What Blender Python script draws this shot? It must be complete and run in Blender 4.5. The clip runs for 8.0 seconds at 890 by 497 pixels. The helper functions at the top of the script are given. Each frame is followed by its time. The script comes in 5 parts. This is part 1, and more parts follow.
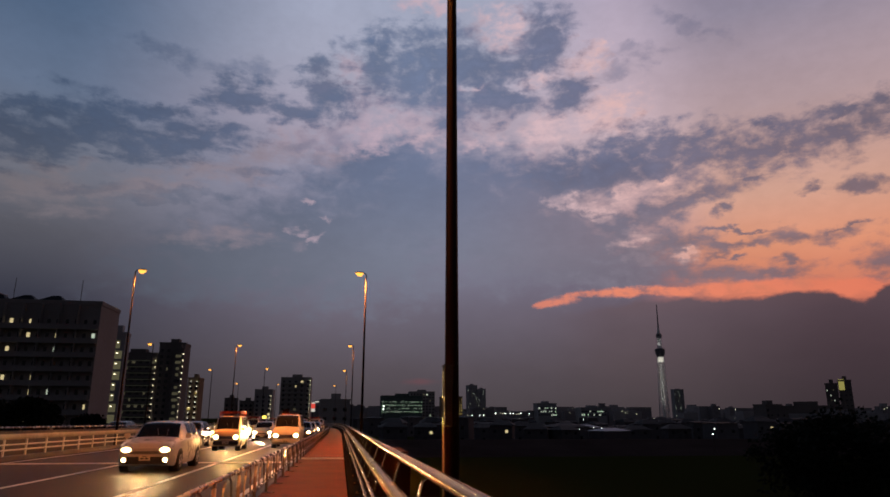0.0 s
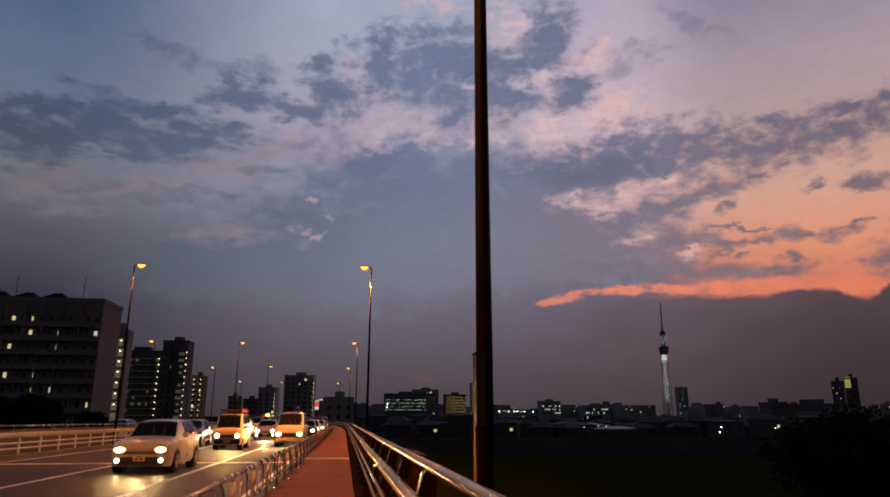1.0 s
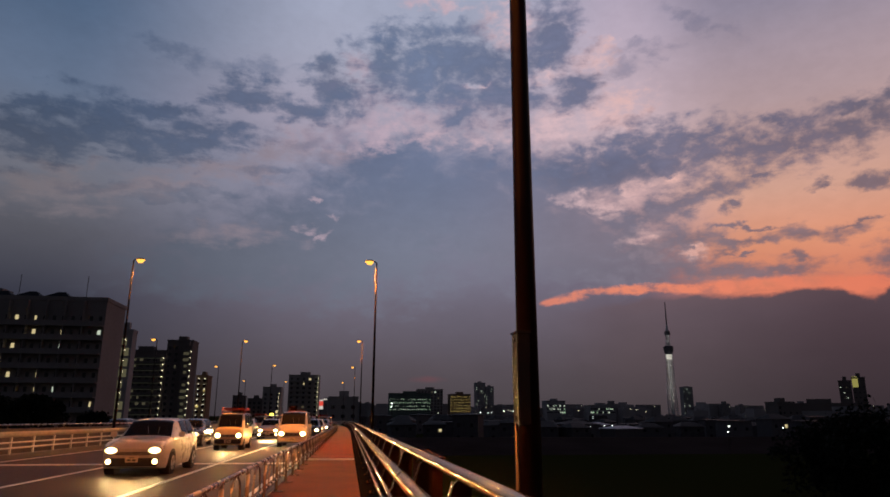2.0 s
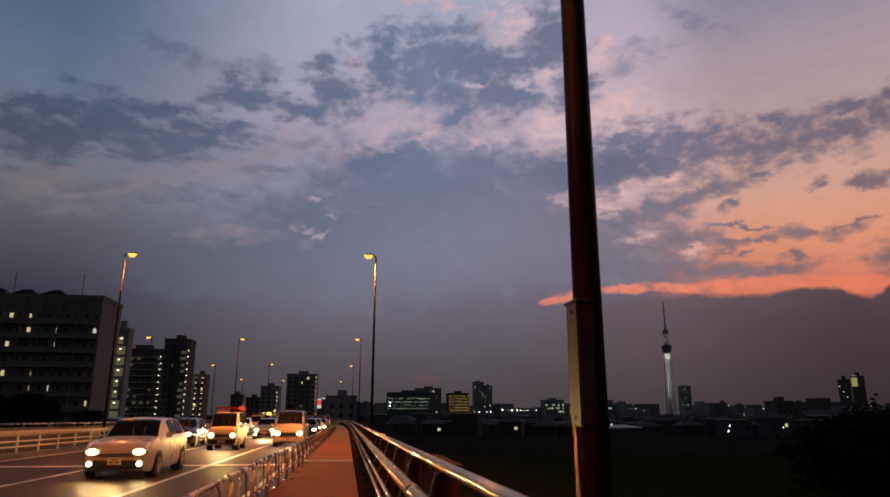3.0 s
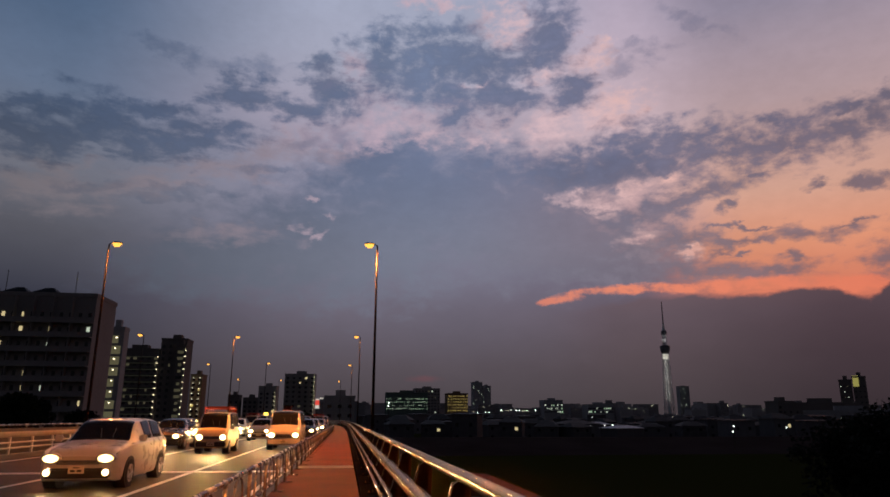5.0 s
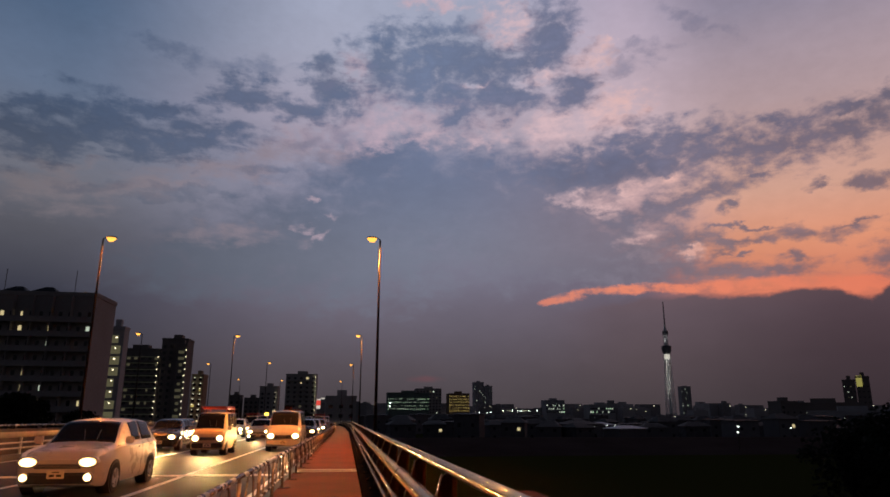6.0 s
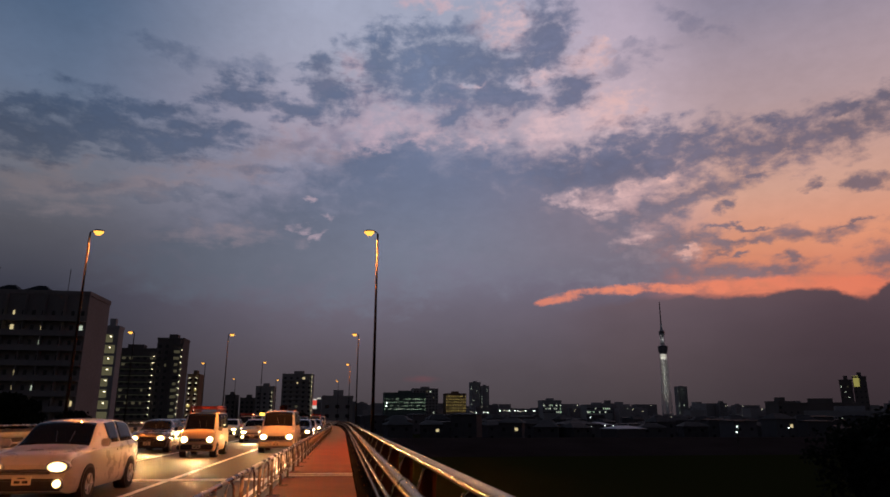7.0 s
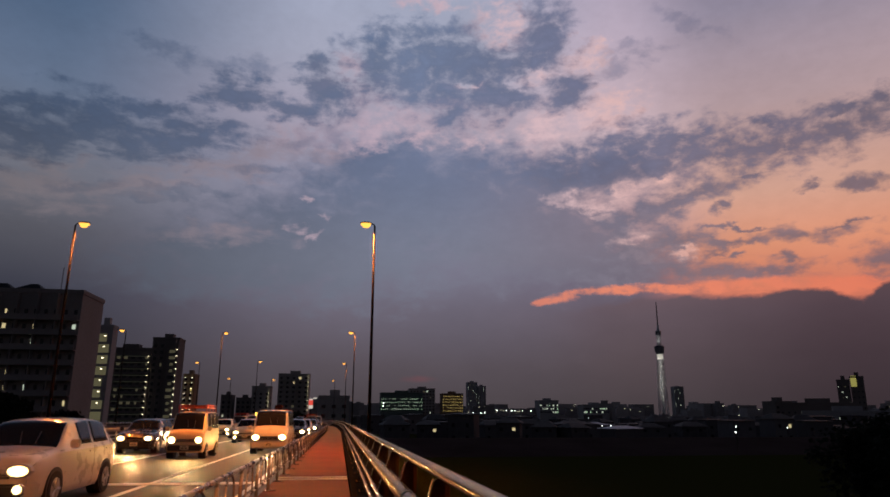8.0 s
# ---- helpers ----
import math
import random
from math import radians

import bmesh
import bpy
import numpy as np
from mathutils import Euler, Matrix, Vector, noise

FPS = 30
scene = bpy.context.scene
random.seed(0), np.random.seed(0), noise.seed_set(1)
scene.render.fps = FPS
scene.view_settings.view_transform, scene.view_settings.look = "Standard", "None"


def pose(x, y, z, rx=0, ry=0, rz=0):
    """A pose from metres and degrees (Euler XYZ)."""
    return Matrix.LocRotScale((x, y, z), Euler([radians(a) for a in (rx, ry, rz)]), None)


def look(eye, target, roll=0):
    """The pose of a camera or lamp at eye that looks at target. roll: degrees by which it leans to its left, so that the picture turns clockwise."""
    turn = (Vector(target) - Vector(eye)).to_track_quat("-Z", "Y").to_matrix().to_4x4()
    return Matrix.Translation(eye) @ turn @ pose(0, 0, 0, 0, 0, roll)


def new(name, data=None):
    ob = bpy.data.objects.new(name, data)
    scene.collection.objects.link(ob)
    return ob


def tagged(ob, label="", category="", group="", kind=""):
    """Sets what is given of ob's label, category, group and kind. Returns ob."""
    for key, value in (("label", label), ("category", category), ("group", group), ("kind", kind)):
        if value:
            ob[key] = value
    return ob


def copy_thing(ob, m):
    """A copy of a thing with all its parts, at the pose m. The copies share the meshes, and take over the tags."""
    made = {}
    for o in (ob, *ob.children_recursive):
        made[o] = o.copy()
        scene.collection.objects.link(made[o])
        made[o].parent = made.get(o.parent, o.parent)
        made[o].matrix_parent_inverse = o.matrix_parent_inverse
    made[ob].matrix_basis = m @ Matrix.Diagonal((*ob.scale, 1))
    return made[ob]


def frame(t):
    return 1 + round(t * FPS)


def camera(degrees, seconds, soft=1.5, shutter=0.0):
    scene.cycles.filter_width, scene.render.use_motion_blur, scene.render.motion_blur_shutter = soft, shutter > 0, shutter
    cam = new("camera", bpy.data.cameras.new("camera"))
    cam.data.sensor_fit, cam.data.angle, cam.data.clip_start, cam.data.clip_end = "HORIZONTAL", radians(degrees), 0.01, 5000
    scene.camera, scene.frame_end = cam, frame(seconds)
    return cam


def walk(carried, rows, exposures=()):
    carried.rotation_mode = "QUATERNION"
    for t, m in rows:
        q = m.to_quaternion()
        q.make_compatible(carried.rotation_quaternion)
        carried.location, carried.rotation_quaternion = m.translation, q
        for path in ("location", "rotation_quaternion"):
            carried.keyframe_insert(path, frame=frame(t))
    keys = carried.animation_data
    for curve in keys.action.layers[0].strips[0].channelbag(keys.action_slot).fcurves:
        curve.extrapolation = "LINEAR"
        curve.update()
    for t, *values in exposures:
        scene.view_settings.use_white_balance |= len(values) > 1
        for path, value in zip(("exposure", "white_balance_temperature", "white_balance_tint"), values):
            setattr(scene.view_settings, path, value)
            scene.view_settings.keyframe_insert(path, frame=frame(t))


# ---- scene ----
cam = camera(67.63, 8.0, soft=1.7)
PATH = [
    (0.0, pose(0.078, -0.004, 1.375, 104.296, -0.142, -8.666)),
    (0.5, pose(0.055, 0.627, 1.372, 104.273, -0.142, -8.307)),
    (1.0, pose(0.022, 1.264, 1.379, 104.132, -0.142, -8.372)),
    (1.5, pose(0.005, 1.887, 1.354, 104.127, -0.142, -8.000)),
    (3.0, pose(0.003, 3.792, 1.343, 104.033, -0.142, -8.159)),
    (3.5, pose(-0.004, 4.411, 1.353, 104.026, -0.142, -8.308)),
    (4.0, pose(-0.020, 5.052, 1.345, 104.061, -0.142, -8.463)),
    (4.5, pose(-0.032, 5.698, 1.349, 104.050, -0.142, -8.401)),
    (6.0, pose(-0.071, 7.586, 1.343, 104.073, -0.142, -8.201)),
    (6.5, pose(-0.059, 8.200, 1.356, 104.082, -0.142, -8.345)),
    (7.0, pose(-0.045, 8.828, 1.347, 104.079, -0.142, -8.487)),
    (7.5, pose(-0.006, 9.476, 1.344, 104.091, -0.142, -8.628)),
    (8.0, pose(0.015, 10.119, 1.320, 104.083, -0.142, -8.763)),
]
walk(cam, PATH)

# ---------------------------------------------------------------- sky and light


def lin(r, g, b):
    """Linear colour from 0..255 display values."""
    return tuple(((c / 255) / 12.92 if c <= 10 else ((c / 255 + 0.055) / 1.055) ** 2.4) for c in (r, g, b)) + (1.0,)


world = bpy.data.worlds.new("dusk_sky")
scene.world = world
world.use_nodes = True
WT = world.node_tree
WT.nodes.clear()


def put(sock, value):
    if hasattr(value, "is_linked"):
        WT.links.new(value, sock)
    else:
        sock.default_value = value


def wmath(op, a, b=0.0, c=0.0):
    n = WT.nodes.new("ShaderNodeMath")
    n.operation = op
    put(n.inputs[0], a), put(n.inputs[1], b), put(n.inputs[2], c)
    return n.outputs[0]


def wmix(fac, a, b):
    n = WT.nodes.new("ShaderNodeMix")
    n.data_type = "RGBA"
    put(n.inputs[0], fac), put(n.inputs[6], a), put(n.inputs[7], b)
    return n.outputs[2]


def wstep(v, lo, hi, t0=0.0, t1=1.0):
    n = WT.nodes.new("ShaderNodeMapRange")
    n.interpolation_type = "SMOOTHSTEP"
    put(n.inputs[0], v)
    for i, x in enumerate((lo, hi, t0, t1)):
        n.inputs[i + 1].default_value = x
    return n.outputs[0]


def wnoise(vec, scale, detail=5.0, rough=0.55, colour=False, warp=0.0):
    n = WT.nodes.new("ShaderNodeTexNoise")
    put(n.inputs["Vector"], vec)
    n.inputs["Scale"].default_value = scale
    n.inputs["Detail"].default_value = detail
    n.inputs["Roughness"].default_value = rough
    n.inputs["Distortion"].default_value = warp
    return n.outputs[1 if colour else 0]


def wramp(fac, stops):
    n = WT.nodes.new("ShaderNodeValToRGB")
    put(n.inputs[0], fac)
    el = n.color_ramp.elements
    while len(el) < len(stops):
        el.new(0.5)
    for e, (p, c) in zip(el, stops):
        e.position, e.color = p, lin(*c)
    return n.outputs[0]


direction = WT.nodes.new("ShaderNodeTexCoord").outputs["Generated"]
sep = WT.nodes.new("ShaderNodeSeparateXYZ")
put(sep.inputs[0], direction)
az = wmath("MULTIPLY", wmath("ARCTAN2", sep.outputs[0], sep.outputs[1]), 180 / math.pi)
el = wmath("MULTIPLY", wmath("ARCSINE", sep.outputs[2]), 180 / math.pi)
comb = WT.nodes.new("ShaderNodeCombineXYZ")
put(comb.inputs[0], az), put(comb.inputs[1], el)
flat = comb.outputs[0]

# billow: the clouds' ragged edges, in degrees of azimuth and elevation
stretch = WT.nodes.new("ShaderNodeMapping")
put(stretch.inputs["Vector"], flat)
stretch.inputs["Scale"].default_value = (0.75, 1.25, 1.0)
billow = wnoise(stretch.outputs[0], 0.55, 8.0, 0.60, False, 0.3)
wisp = wnoise(stretch.outputs[0], 0.16, 6.0, 0.6)


def warped(scale, dx, dy):
    """The sky's coordinates pushed about by noise, so that no cloud keeps a smooth rim."""
    nx = wnoise(stretch.outputs[0], scale, 7.0, 0.58)
    m = WT.nodes.new("ShaderNodeMapping")
    put(m.inputs["Vector"], stretch.outputs[0])
    m.inputs["Location"].default_value = (37.0, 11.0, 5.0)
    ny = wnoise(m.outputs[0], scale, 7.0, 0.58)
    x = wmath("ADD", az, wmath("MULTIPLY", wmath("SUBTRACT", nx, 0.5), dx))
    y = wmath("ADD", el, wmath("MULTIPLY", wmath("SUBTRACT", ny, 0.5), dy))
    c = WT.nodes.new("ShaderNodeCombineXYZ")
    put(c.inputs[0], x), put(c.inputs[1], y)
    return c.outputs[0]


def wscale(colour, value):
    n = WT.nodes.new("ShaderNodeHueSaturation")
    put(n.inputs["Value"], value), put(n.inputs["Color"], colour)
    return n.outputs[0]


close = warped(0.6, 1.6, 0.7)
bent = warped(0.4, 5.0, 3.6)


def cloud_field(blobs, vec=None):
    """Highest of several soft ellipses (azimuth, elevation, half width, half height, tilt in degrees): 1 in the middle, 0 at the rim, -1 far off."""
    best = None
    for a, e, w, h, tilt in blobs:
        g = WT.nodes.new("ShaderNodeTexGradient")
        g.gradient_type = "SPHERICAL"
        put(g.inputs["Vector"], bent if vec is None else vec)
        t = g.texture_mapping
        t.vector_type = "TEXTURE"
        t.translation, t.rotation, t.scale = (a, e, 0), (0, 0, radians(tilt)), (2 * w, 2 * h, 1)
        v = g.outputs["Fac"]
        best = v if best is None else wmath("SMOOTH_MAX", best, v, 0.12)
    return wmath("MULTIPLY_ADD", best, 2.0, -1.0)


BANK_WEST = [(-24.9, 20.0, 4.27, 1.84, 7.8), (-18.1, 21.1, 3.59, 1.66, 1.5), (-24.2, 22.4, 3.25, 0.82, 4.5), (-16.8, 23.6, 5.26, 0.65, 7.1), (-13.7, 21.6, 3.38, 0.9, 0.2), (-26.6, 20.8, 2.54, 1.6, 13.4), (-9.1, 25.9, 3.47, 1.27, -5.6), (-5.1, 25.1, 3.51, 0.92, -1.8), (-2.4, 27.4, 1.93, 2.57, 31.3), (-22.5, 21.6, 5.11, 1.68, 5.4), (-14.0, 22.6, 4.98, 1.11, 4.6)]
BANK_MIDDLE = [(2.6, 29.7, 2.28, 2.6, -18.8), (6.8, 30.7, 2.94, 1.87, -7.3), (11.2, 29.4, 6.19, 2.36, -6.0), (8.5, 27.4, 4.41, 2.06, -17.2), (18.2, 31.6, 2.29, 2.73, 12.6), (16.6, 29.5, 3.81, 1.6, 13.9), (14.3, 26.6, 3.3, 1.51, 6.7), (20.1, 26.9, 2.46, 1.38, 6.2), (5.0, 28.3, 2.97, 2.32, -24.7), (9.5, 29.3, 6.75, 2.89, -5.3), (12.5, 27.4, 3.35, 2.39, -1.4), (9.5, 25.6, 2.22, 1.3, -0.2)]
BANK_EAST = [(22.3, 20.9, 3.74, 1.69, -0.6), (25.3, 21.8, 4.17, 1.9, 3.9), (29.1, 21.7, 4.02, 1.86, -3.2), (33.6, 20.7, 4.25, 1.7, -5.4), (37.8, 20.6, 3.95, 1.81, 0.3), (41.1, 21.0, 3.51, 1.6, 3.4), (43.4, 21.4, 1.97, 1.25, 0.2), (26.2, 20.2, 6.68, 1.66, -1.7), (32.7, 20.6, 8.56, 1.26, -2.0), (19.8, 20.7, 4.89, 1.58, -3.5), (36.3, 22.3, 1.63, 0.5, 5.2), (41.7, 22.5, 1.57, 0.42, -2.1), (31.1, 18.0, 2.98, 0.99, 3.5), (28.5, 17.2, 2.96, 1.07, 16.6), (25.4, 16.1, 3.05, 1.21, 17.6), (32.5, 16.4, 0.94, 0.34, 24.5), (19.8, 19.8, 3.25, 1.22, -3.4), (44.6, 22.2, 1.16, 0.82, -3.0)]
BANK_LOW = [(28.5, 13.9, 3.04, 1.02, 1.5), (25.2, 13.0, 3.03, 1.35, -3.5), (33.2, 13.6, 2.53, 0.35, -5.8), (37.6, 13.7, 3.77, 0.67, -2.6), (41.0, 13.9, 1.8, 0.22, -4.8), (29.8, 11.5, 6.65, 1.01, -7.2), (35.4, 10.8, 2.73, 0.62, 5.7), (36.8, 11.8, 0.86, 0.34, -0.4), (42.5, 10.8, 2.1, 1.17, -2.2), (41.6, 16.7, 1.93, 0.59, -4.3), (39.3, 16.9, 1.26, 0.33, -0.4), (31.4, 13.0, 1.43, 0.35, 21.0), (32.7, 12.5, 1.15, 0.18, 0.1), (24.2, 11.6, 4.56, 1.23, -3.0), (33.8, 14.6, 2.75, 0.17, -6.3), (34.6, 18.6, 1.39, 0.23, -8.2)]
GAPS = [(14.2, 32.2, 2.29, 1.76, -2.4), (17.8, 28.2, 1.78, 0.64, 3.3), (10.9, 28.0, 1.4, 0.41, -0.8), (15.2, 27.8, 1.06, 0.55, -2.5), (27.7, 18.9, 2.08, 0.51, 6.1), (24.8, 18.5, 1.42, 0.76, 14.9), (21.4, 17.8, 2.21, 0.52, -6.5), (25.0, 14.2, 1.31, 0.47, -3.8), (-21.0, 19.8, 2.0, 0.3, 2.0), (28.6, 13.0, 1.52, 0.28, -8.5)]
VEIL = [(7.5, 18.4, 13.13, 5.1, 0.5), (14.6, 15.9, 11.92, 4.86, -7.1), (-0.5, 14.3, 11.2, 5.3, 2.3), (19.5, 14.3, 6.32, 3.85, -12.3), (2.3, 21.6, 5.66, 1.91, 11.6), (17.8, 19.6, 5.55, 2.4, -2.7), (-9.0, 12.8, 9.1, 3.27, 9.1), (23.8, 20.2, 3.89, 1.87, -4.8)]
BANK_SMALL = [(-10.1, 28.0, 3.65, 0.79, 2.7), (-16.3, 28.1, 2.86, 0.66, -9.8), (23.3, 28.1, 2.98, 0.74, 11.9), (26.2, 29.5, 2.48, 0.53, -0.5), (-22.4, 23.9, 2.39, 0.58, 4.5), (-1.0, 25.2, 4.07, 1.42, 31.0), (-2.9, 22.8, 3.04, 0.56, 13.6), (-7.2, 20.0, 3.38, 0.37, 5.4), (-13.1, 17.6, 4.91, 0.32, 4.6), (-16.9, 17.0, 2.54, 0.27, 12.0), (-21.1, 17.1, 2.37, 0.34, 9.3), (4.1, 31.9, 2.1, 0.56, 27.2), (31.0, 30.9, 2.89, 0.58, -27.3)]
ROSY_WEST = [(1.6, 26.3, 2.39, 2.27, -33.8), (6.1, 24.5, 3.95, 1.42, -4.3), (1.1, 24.2, 3.9, 1.69, 10.2), (-3.7, 23.2, 3.78, 1.31, 12.1), (12.2, 24.8, 3.05, 1.71, 7.8), (17.7, 24.2, 2.83, 2.27, 5.9), (17.1, 22.0, 1.85, 1.05, -2.8), (17.8, 28.1, 1.99, 0.73, 3.3), (10.9, 27.9, 1.83, 0.55, -0.8), (8.5, 26.0, 2.13, 0.84, 0.2), (-1.2, 28.7, 2.31, 1.17, 30.4), (21.3, 29.2, 2.28, 1.61, 12.2), (23.1, 25.1, 2.99, 1.85, 3.7)]
ROSY_EAST = [(20.7, 17.8, 2.46, 0.67, -6.3), (22.6, 16.2, 0.87, 0.43, -23.4), (24.6, 18.6, 1.52, 1.13, 14.9), (27.7, 19.0, 2.22, 0.65, 6.0), (24.9, 14.2, 1.78, 0.71, -3.8), (25.9, 13.2, 1.02, 0.75, -34.3), (28.6, 13.0, 1.61, 0.42, -8.5), (25.9, 16.2, 1.4, 0.28, 7.4), (14.2, 32.3, 2.73, 1.76, -2.4), (-3.7, 18.2, 0.44, 0.24, 3.9), (-2.1, 16.5, 0.49, 0.29, 3.1), (-4.5, 15.6, 0.97, 0.38, 3.6), (-3.1, 14.8, 0.58, 0.29, 3.1), (7.3, 34.4, 3.32, 0.43, -3.9), (23.6, 17.4, 0.96, 0.57, -4.2)]
SLIT = [(17.5, 9.4, 1.26, 0.29, 8.6), (19.9, 9.9, 2.63, 0.48, 10.2), (23.4, 10.2, 3.26, 0.47, 1.6), (27.9, 10.1, 4.88, 0.46, -3.3), (32.9, 10.0, 4.57, 0.58, -2.1), (36.9, 9.8, 3.5, 0.69, -2.7), (40.6, 9.5, 2.89, 0.75, -3.3), (33.6, 9.3, 2.06, 0.13, 4.6)]
ROSY_DULL = [(-9.6, 20.6, 5.68, 1.01, 12.1), (-14.6, 19.2, 3.77, 0.81, 11.8), (-18.2, 17.3, 4.15, 0.88, 11.5), (-2.8, 21.6, 3.02, 0.76, 4.1), (-22.8, 18.3, 3.46, 0.5, 10.5), (-10.1, 14.5, 4.1, 0.84, 0.8), (-24.0, 16.4, 3.71, 1.66, 10.0), (-10.0, 19.3, 3.74, 0.55, 6.1)]
LOW_BANK = [(29.3, 3.2, 18.99, 6.28, -0.9), (37.2, 5.5, 5.29, 3.98, -2.8), (43.2, 5.2, 2.99, 4.29, -3.4)]

# the clear sky behind, by elevation, at four azimuths
up = wmath("DIVIDE", el, 40.0)
sky_l = wramp(up, [(0.0, (44, 42, 48)), (0.1, (50, 49, 57)), (0.22, (55, 56, 68)), (0.34, (85, 85, 94)), (0.45, (108, 110, 122)), (0.6, (98, 112, 136)), (0.75, (80, 99, 126)), (1.0, (66, 86, 116))])
sky_m = wramp(up, [(0.0, (70, 63, 66)), (0.1, (86, 78, 85)), (0.22, (106, 100, 114)), (0.36, (124, 124, 144)), (0.5, (142, 140, 160)), (0.62, (164, 156, 174)), (0.75, (162, 164, 184)), (1.0, (150, 160, 184))])
sky_c = wramp(up, [(0.0, (68, 61, 64)), (0.1, (84, 74, 80)), (0.2, (96, 84, 94)), (0.3, (112, 102, 120)), (0.42, (194, 158, 160)), (0.55, (200, 174, 180)), (0.75, (184, 168, 184)), (1.0, (154, 150, 174))])
sky_r = wramp(up, [(0.0, (60, 51, 55)), (0.1, (74, 60, 67)), (0.17, (140, 86, 82)), (0.22, (206, 116, 92)), (0.33, (216, 144, 114)), (0.43, (206, 158, 140)), (0.6, (174, 150, 154)), (0.78, (142, 134, 152)), (1.0, (114, 114, 138))])
base = wmix(wstep(az, -25.0, -1.0), sky_l, sky_m)
base = wmix(wstep(az, 8.0, 26.0), base, sky_c)
base = wmix(wstep(az, 24.0, 34.0), base, sky_r)
# behind the camera the evening sky is plain blue-grey
away = wmath("ABSOLUTE", wmath("SUBTRACT", az, 12.0))
base = wmix(wstep(away, 45.0, 100.0), base, wramp(up, [(0.0, (46, 42, 44)), (0.3, (60, 58, 63)), (0.7, (54, 57, 68)), (1.0, (42, 50, 70))]))
base = wmix(wstep(el, 37.0, 55.0), base, lin(32, 38, 52))

edge = wmath("SUBTRACT", billow, 0.5)
across = wmath("DIVIDE", wmath("ADD", az, 30.0), 80.0)
# soft grey veil low in the middle of the sky
veil = wstep(wmath("ADD", cloud_field(VEIL), wmath("MULTIPLY", edge, 1.5)), -0.4, 0.6)
grey_low = wramp(across, [(0.0, (65, 70, 83)), (0.25, (93, 99, 113)), (0.45, (117, 122, 139)), (0.65, (119, 113, 127)), (0.85, (121, 103, 111)), (1.0, (109, 91, 99))])
grey_high = wramp(across, [(0.0, (49, 64, 88)), (0.25, (67, 84, 113)), (0.45, (93, 108, 138)), (0.65, (97, 103, 130)), (0.85, (97, 95, 117)), (1.0, (91, 88, 105))])
grey = wmix(wstep(el, 12.0, 24.0), grey_low, grey_high)
base = wmix(wmath("MULTIPLY", veil, 0.85), base, grey)
puff = wmath("SUBTRACT", wnoise(stretch.outputs[0], 0.95, 7.0, 0.6), 0.5)
comb_map = WT.nodes.new("ShaderNodeMapping")
put(comb_map.inputs["Vector"], flat)
comb_map.inputs["Rotation"].default_value = (0.0, 0.0, radians(6.0))
comb_map.inputs["Scale"].default_value = (0.32, 1.5, 1.0)
streak = wmath("SUBTRACT", wnoise(comb_map.outputs[0], 0.6, 7.0, 0.62, False, 0.4), 0.5)
# thin rosy cloud, broken into puffs, duller in the west
rosy_field = wmath("MINIMUM", cloud_field(ROSY_WEST + ROSY_EAST), 0.45)
rosy = wstep(wmath("ADD", wmath("ADD", rosy_field, wmath("MULTIPLY", edge, 3.4)), wmath("MULTIPLY", puff, 4.0)), -0.55, 1.25)
rosy_tint = wramp(across, [(0.0, (120, 112, 114)), (0.2, (138, 128, 140)), (0.4, (186, 164, 178)), (0.62, (214, 182, 186)), (0.75, (228, 178, 166)), (1.0, (226, 158, 132))])
rosy = wmath("MULTIPLY", rosy, wstep(rosy_field, -0.75, -0.25))
base = wmix(wmath("MULTIPLY", rosy, 0.88), base, rosy_tint)
dull_field = wmath("MINIMUM", cloud_field(ROSY_DULL), 0.45)
dull = wstep(wmath("ADD", dull_field, wmath("MULTIPLY_ADD", edge, 3.0, wmath("MULTIPLY", streak, 3.4))), -0.6, 1.2)
dull = wmath("MULTIPLY", dull, wstep(dull_field, -0.95, -0.4))
base = wmix(wmath("MULTIPLY", dull, 0.8), base, wramp(across, [(0.0, (112, 106, 110)), (0.25, (138, 126, 136)), (0.45, (160, 144, 160))]))
# grey-blue clouds in front of it, with holes and ragged rims, fainter in the west
gap = wmath("MAXIMUM", cloud_field(GAPS), 0.0)
dark_field = wmath("SUBTRACT", wmath("MINIMUM", cloud_field(BANK_WEST + BANK_MIDDLE + BANK_EAST + BANK_LOW), 0.78), wmath("MULTIPLY", gap, 1.2))
dark = wstep(wmath("ADD", wmath("ADD", dark_field, wmath("MULTIPLY", edge, wstep(el, 11.0, 18.0, 2.2, 3.2))), wmath("MULTIPLY_ADD", puff, 2.2, wmath("MULTIPLY", streak, wstep(az, -6.0, 8.0, 2.6, 0.6)))), -0.65, 0.85)
lighter = wscale(grey, wmath("ADD", wmath("MULTIPLY_ADD", billow, 0.6, 0.68), wmath("MULTIPLY", puff, 0.3)))
dark = wmath("MULTIPLY", dark, wstep(dark_field, -0.9, -0.4))
base = wmix(wmath("MULTIPLY", dark, wstep(az, -20.0, 20.0, 0.74, 0.9)), base, lighter)
faint_field = wmath("MINIMUM", cloud_field(BANK_SMALL), 0.4)
faint = wstep(wmath("ADD", faint_field, wmath("MULTIPLY_ADD", edge, 3.0, wmath("MULTIPLY", puff, 2.0))), -0.5, 1.1)
faint = wmath("MULTIPLY", faint, wstep(faint_field, -0.95, -0.4))
base = wmix(wmath("MULTIPLY", faint, 0.5), base, lighter)
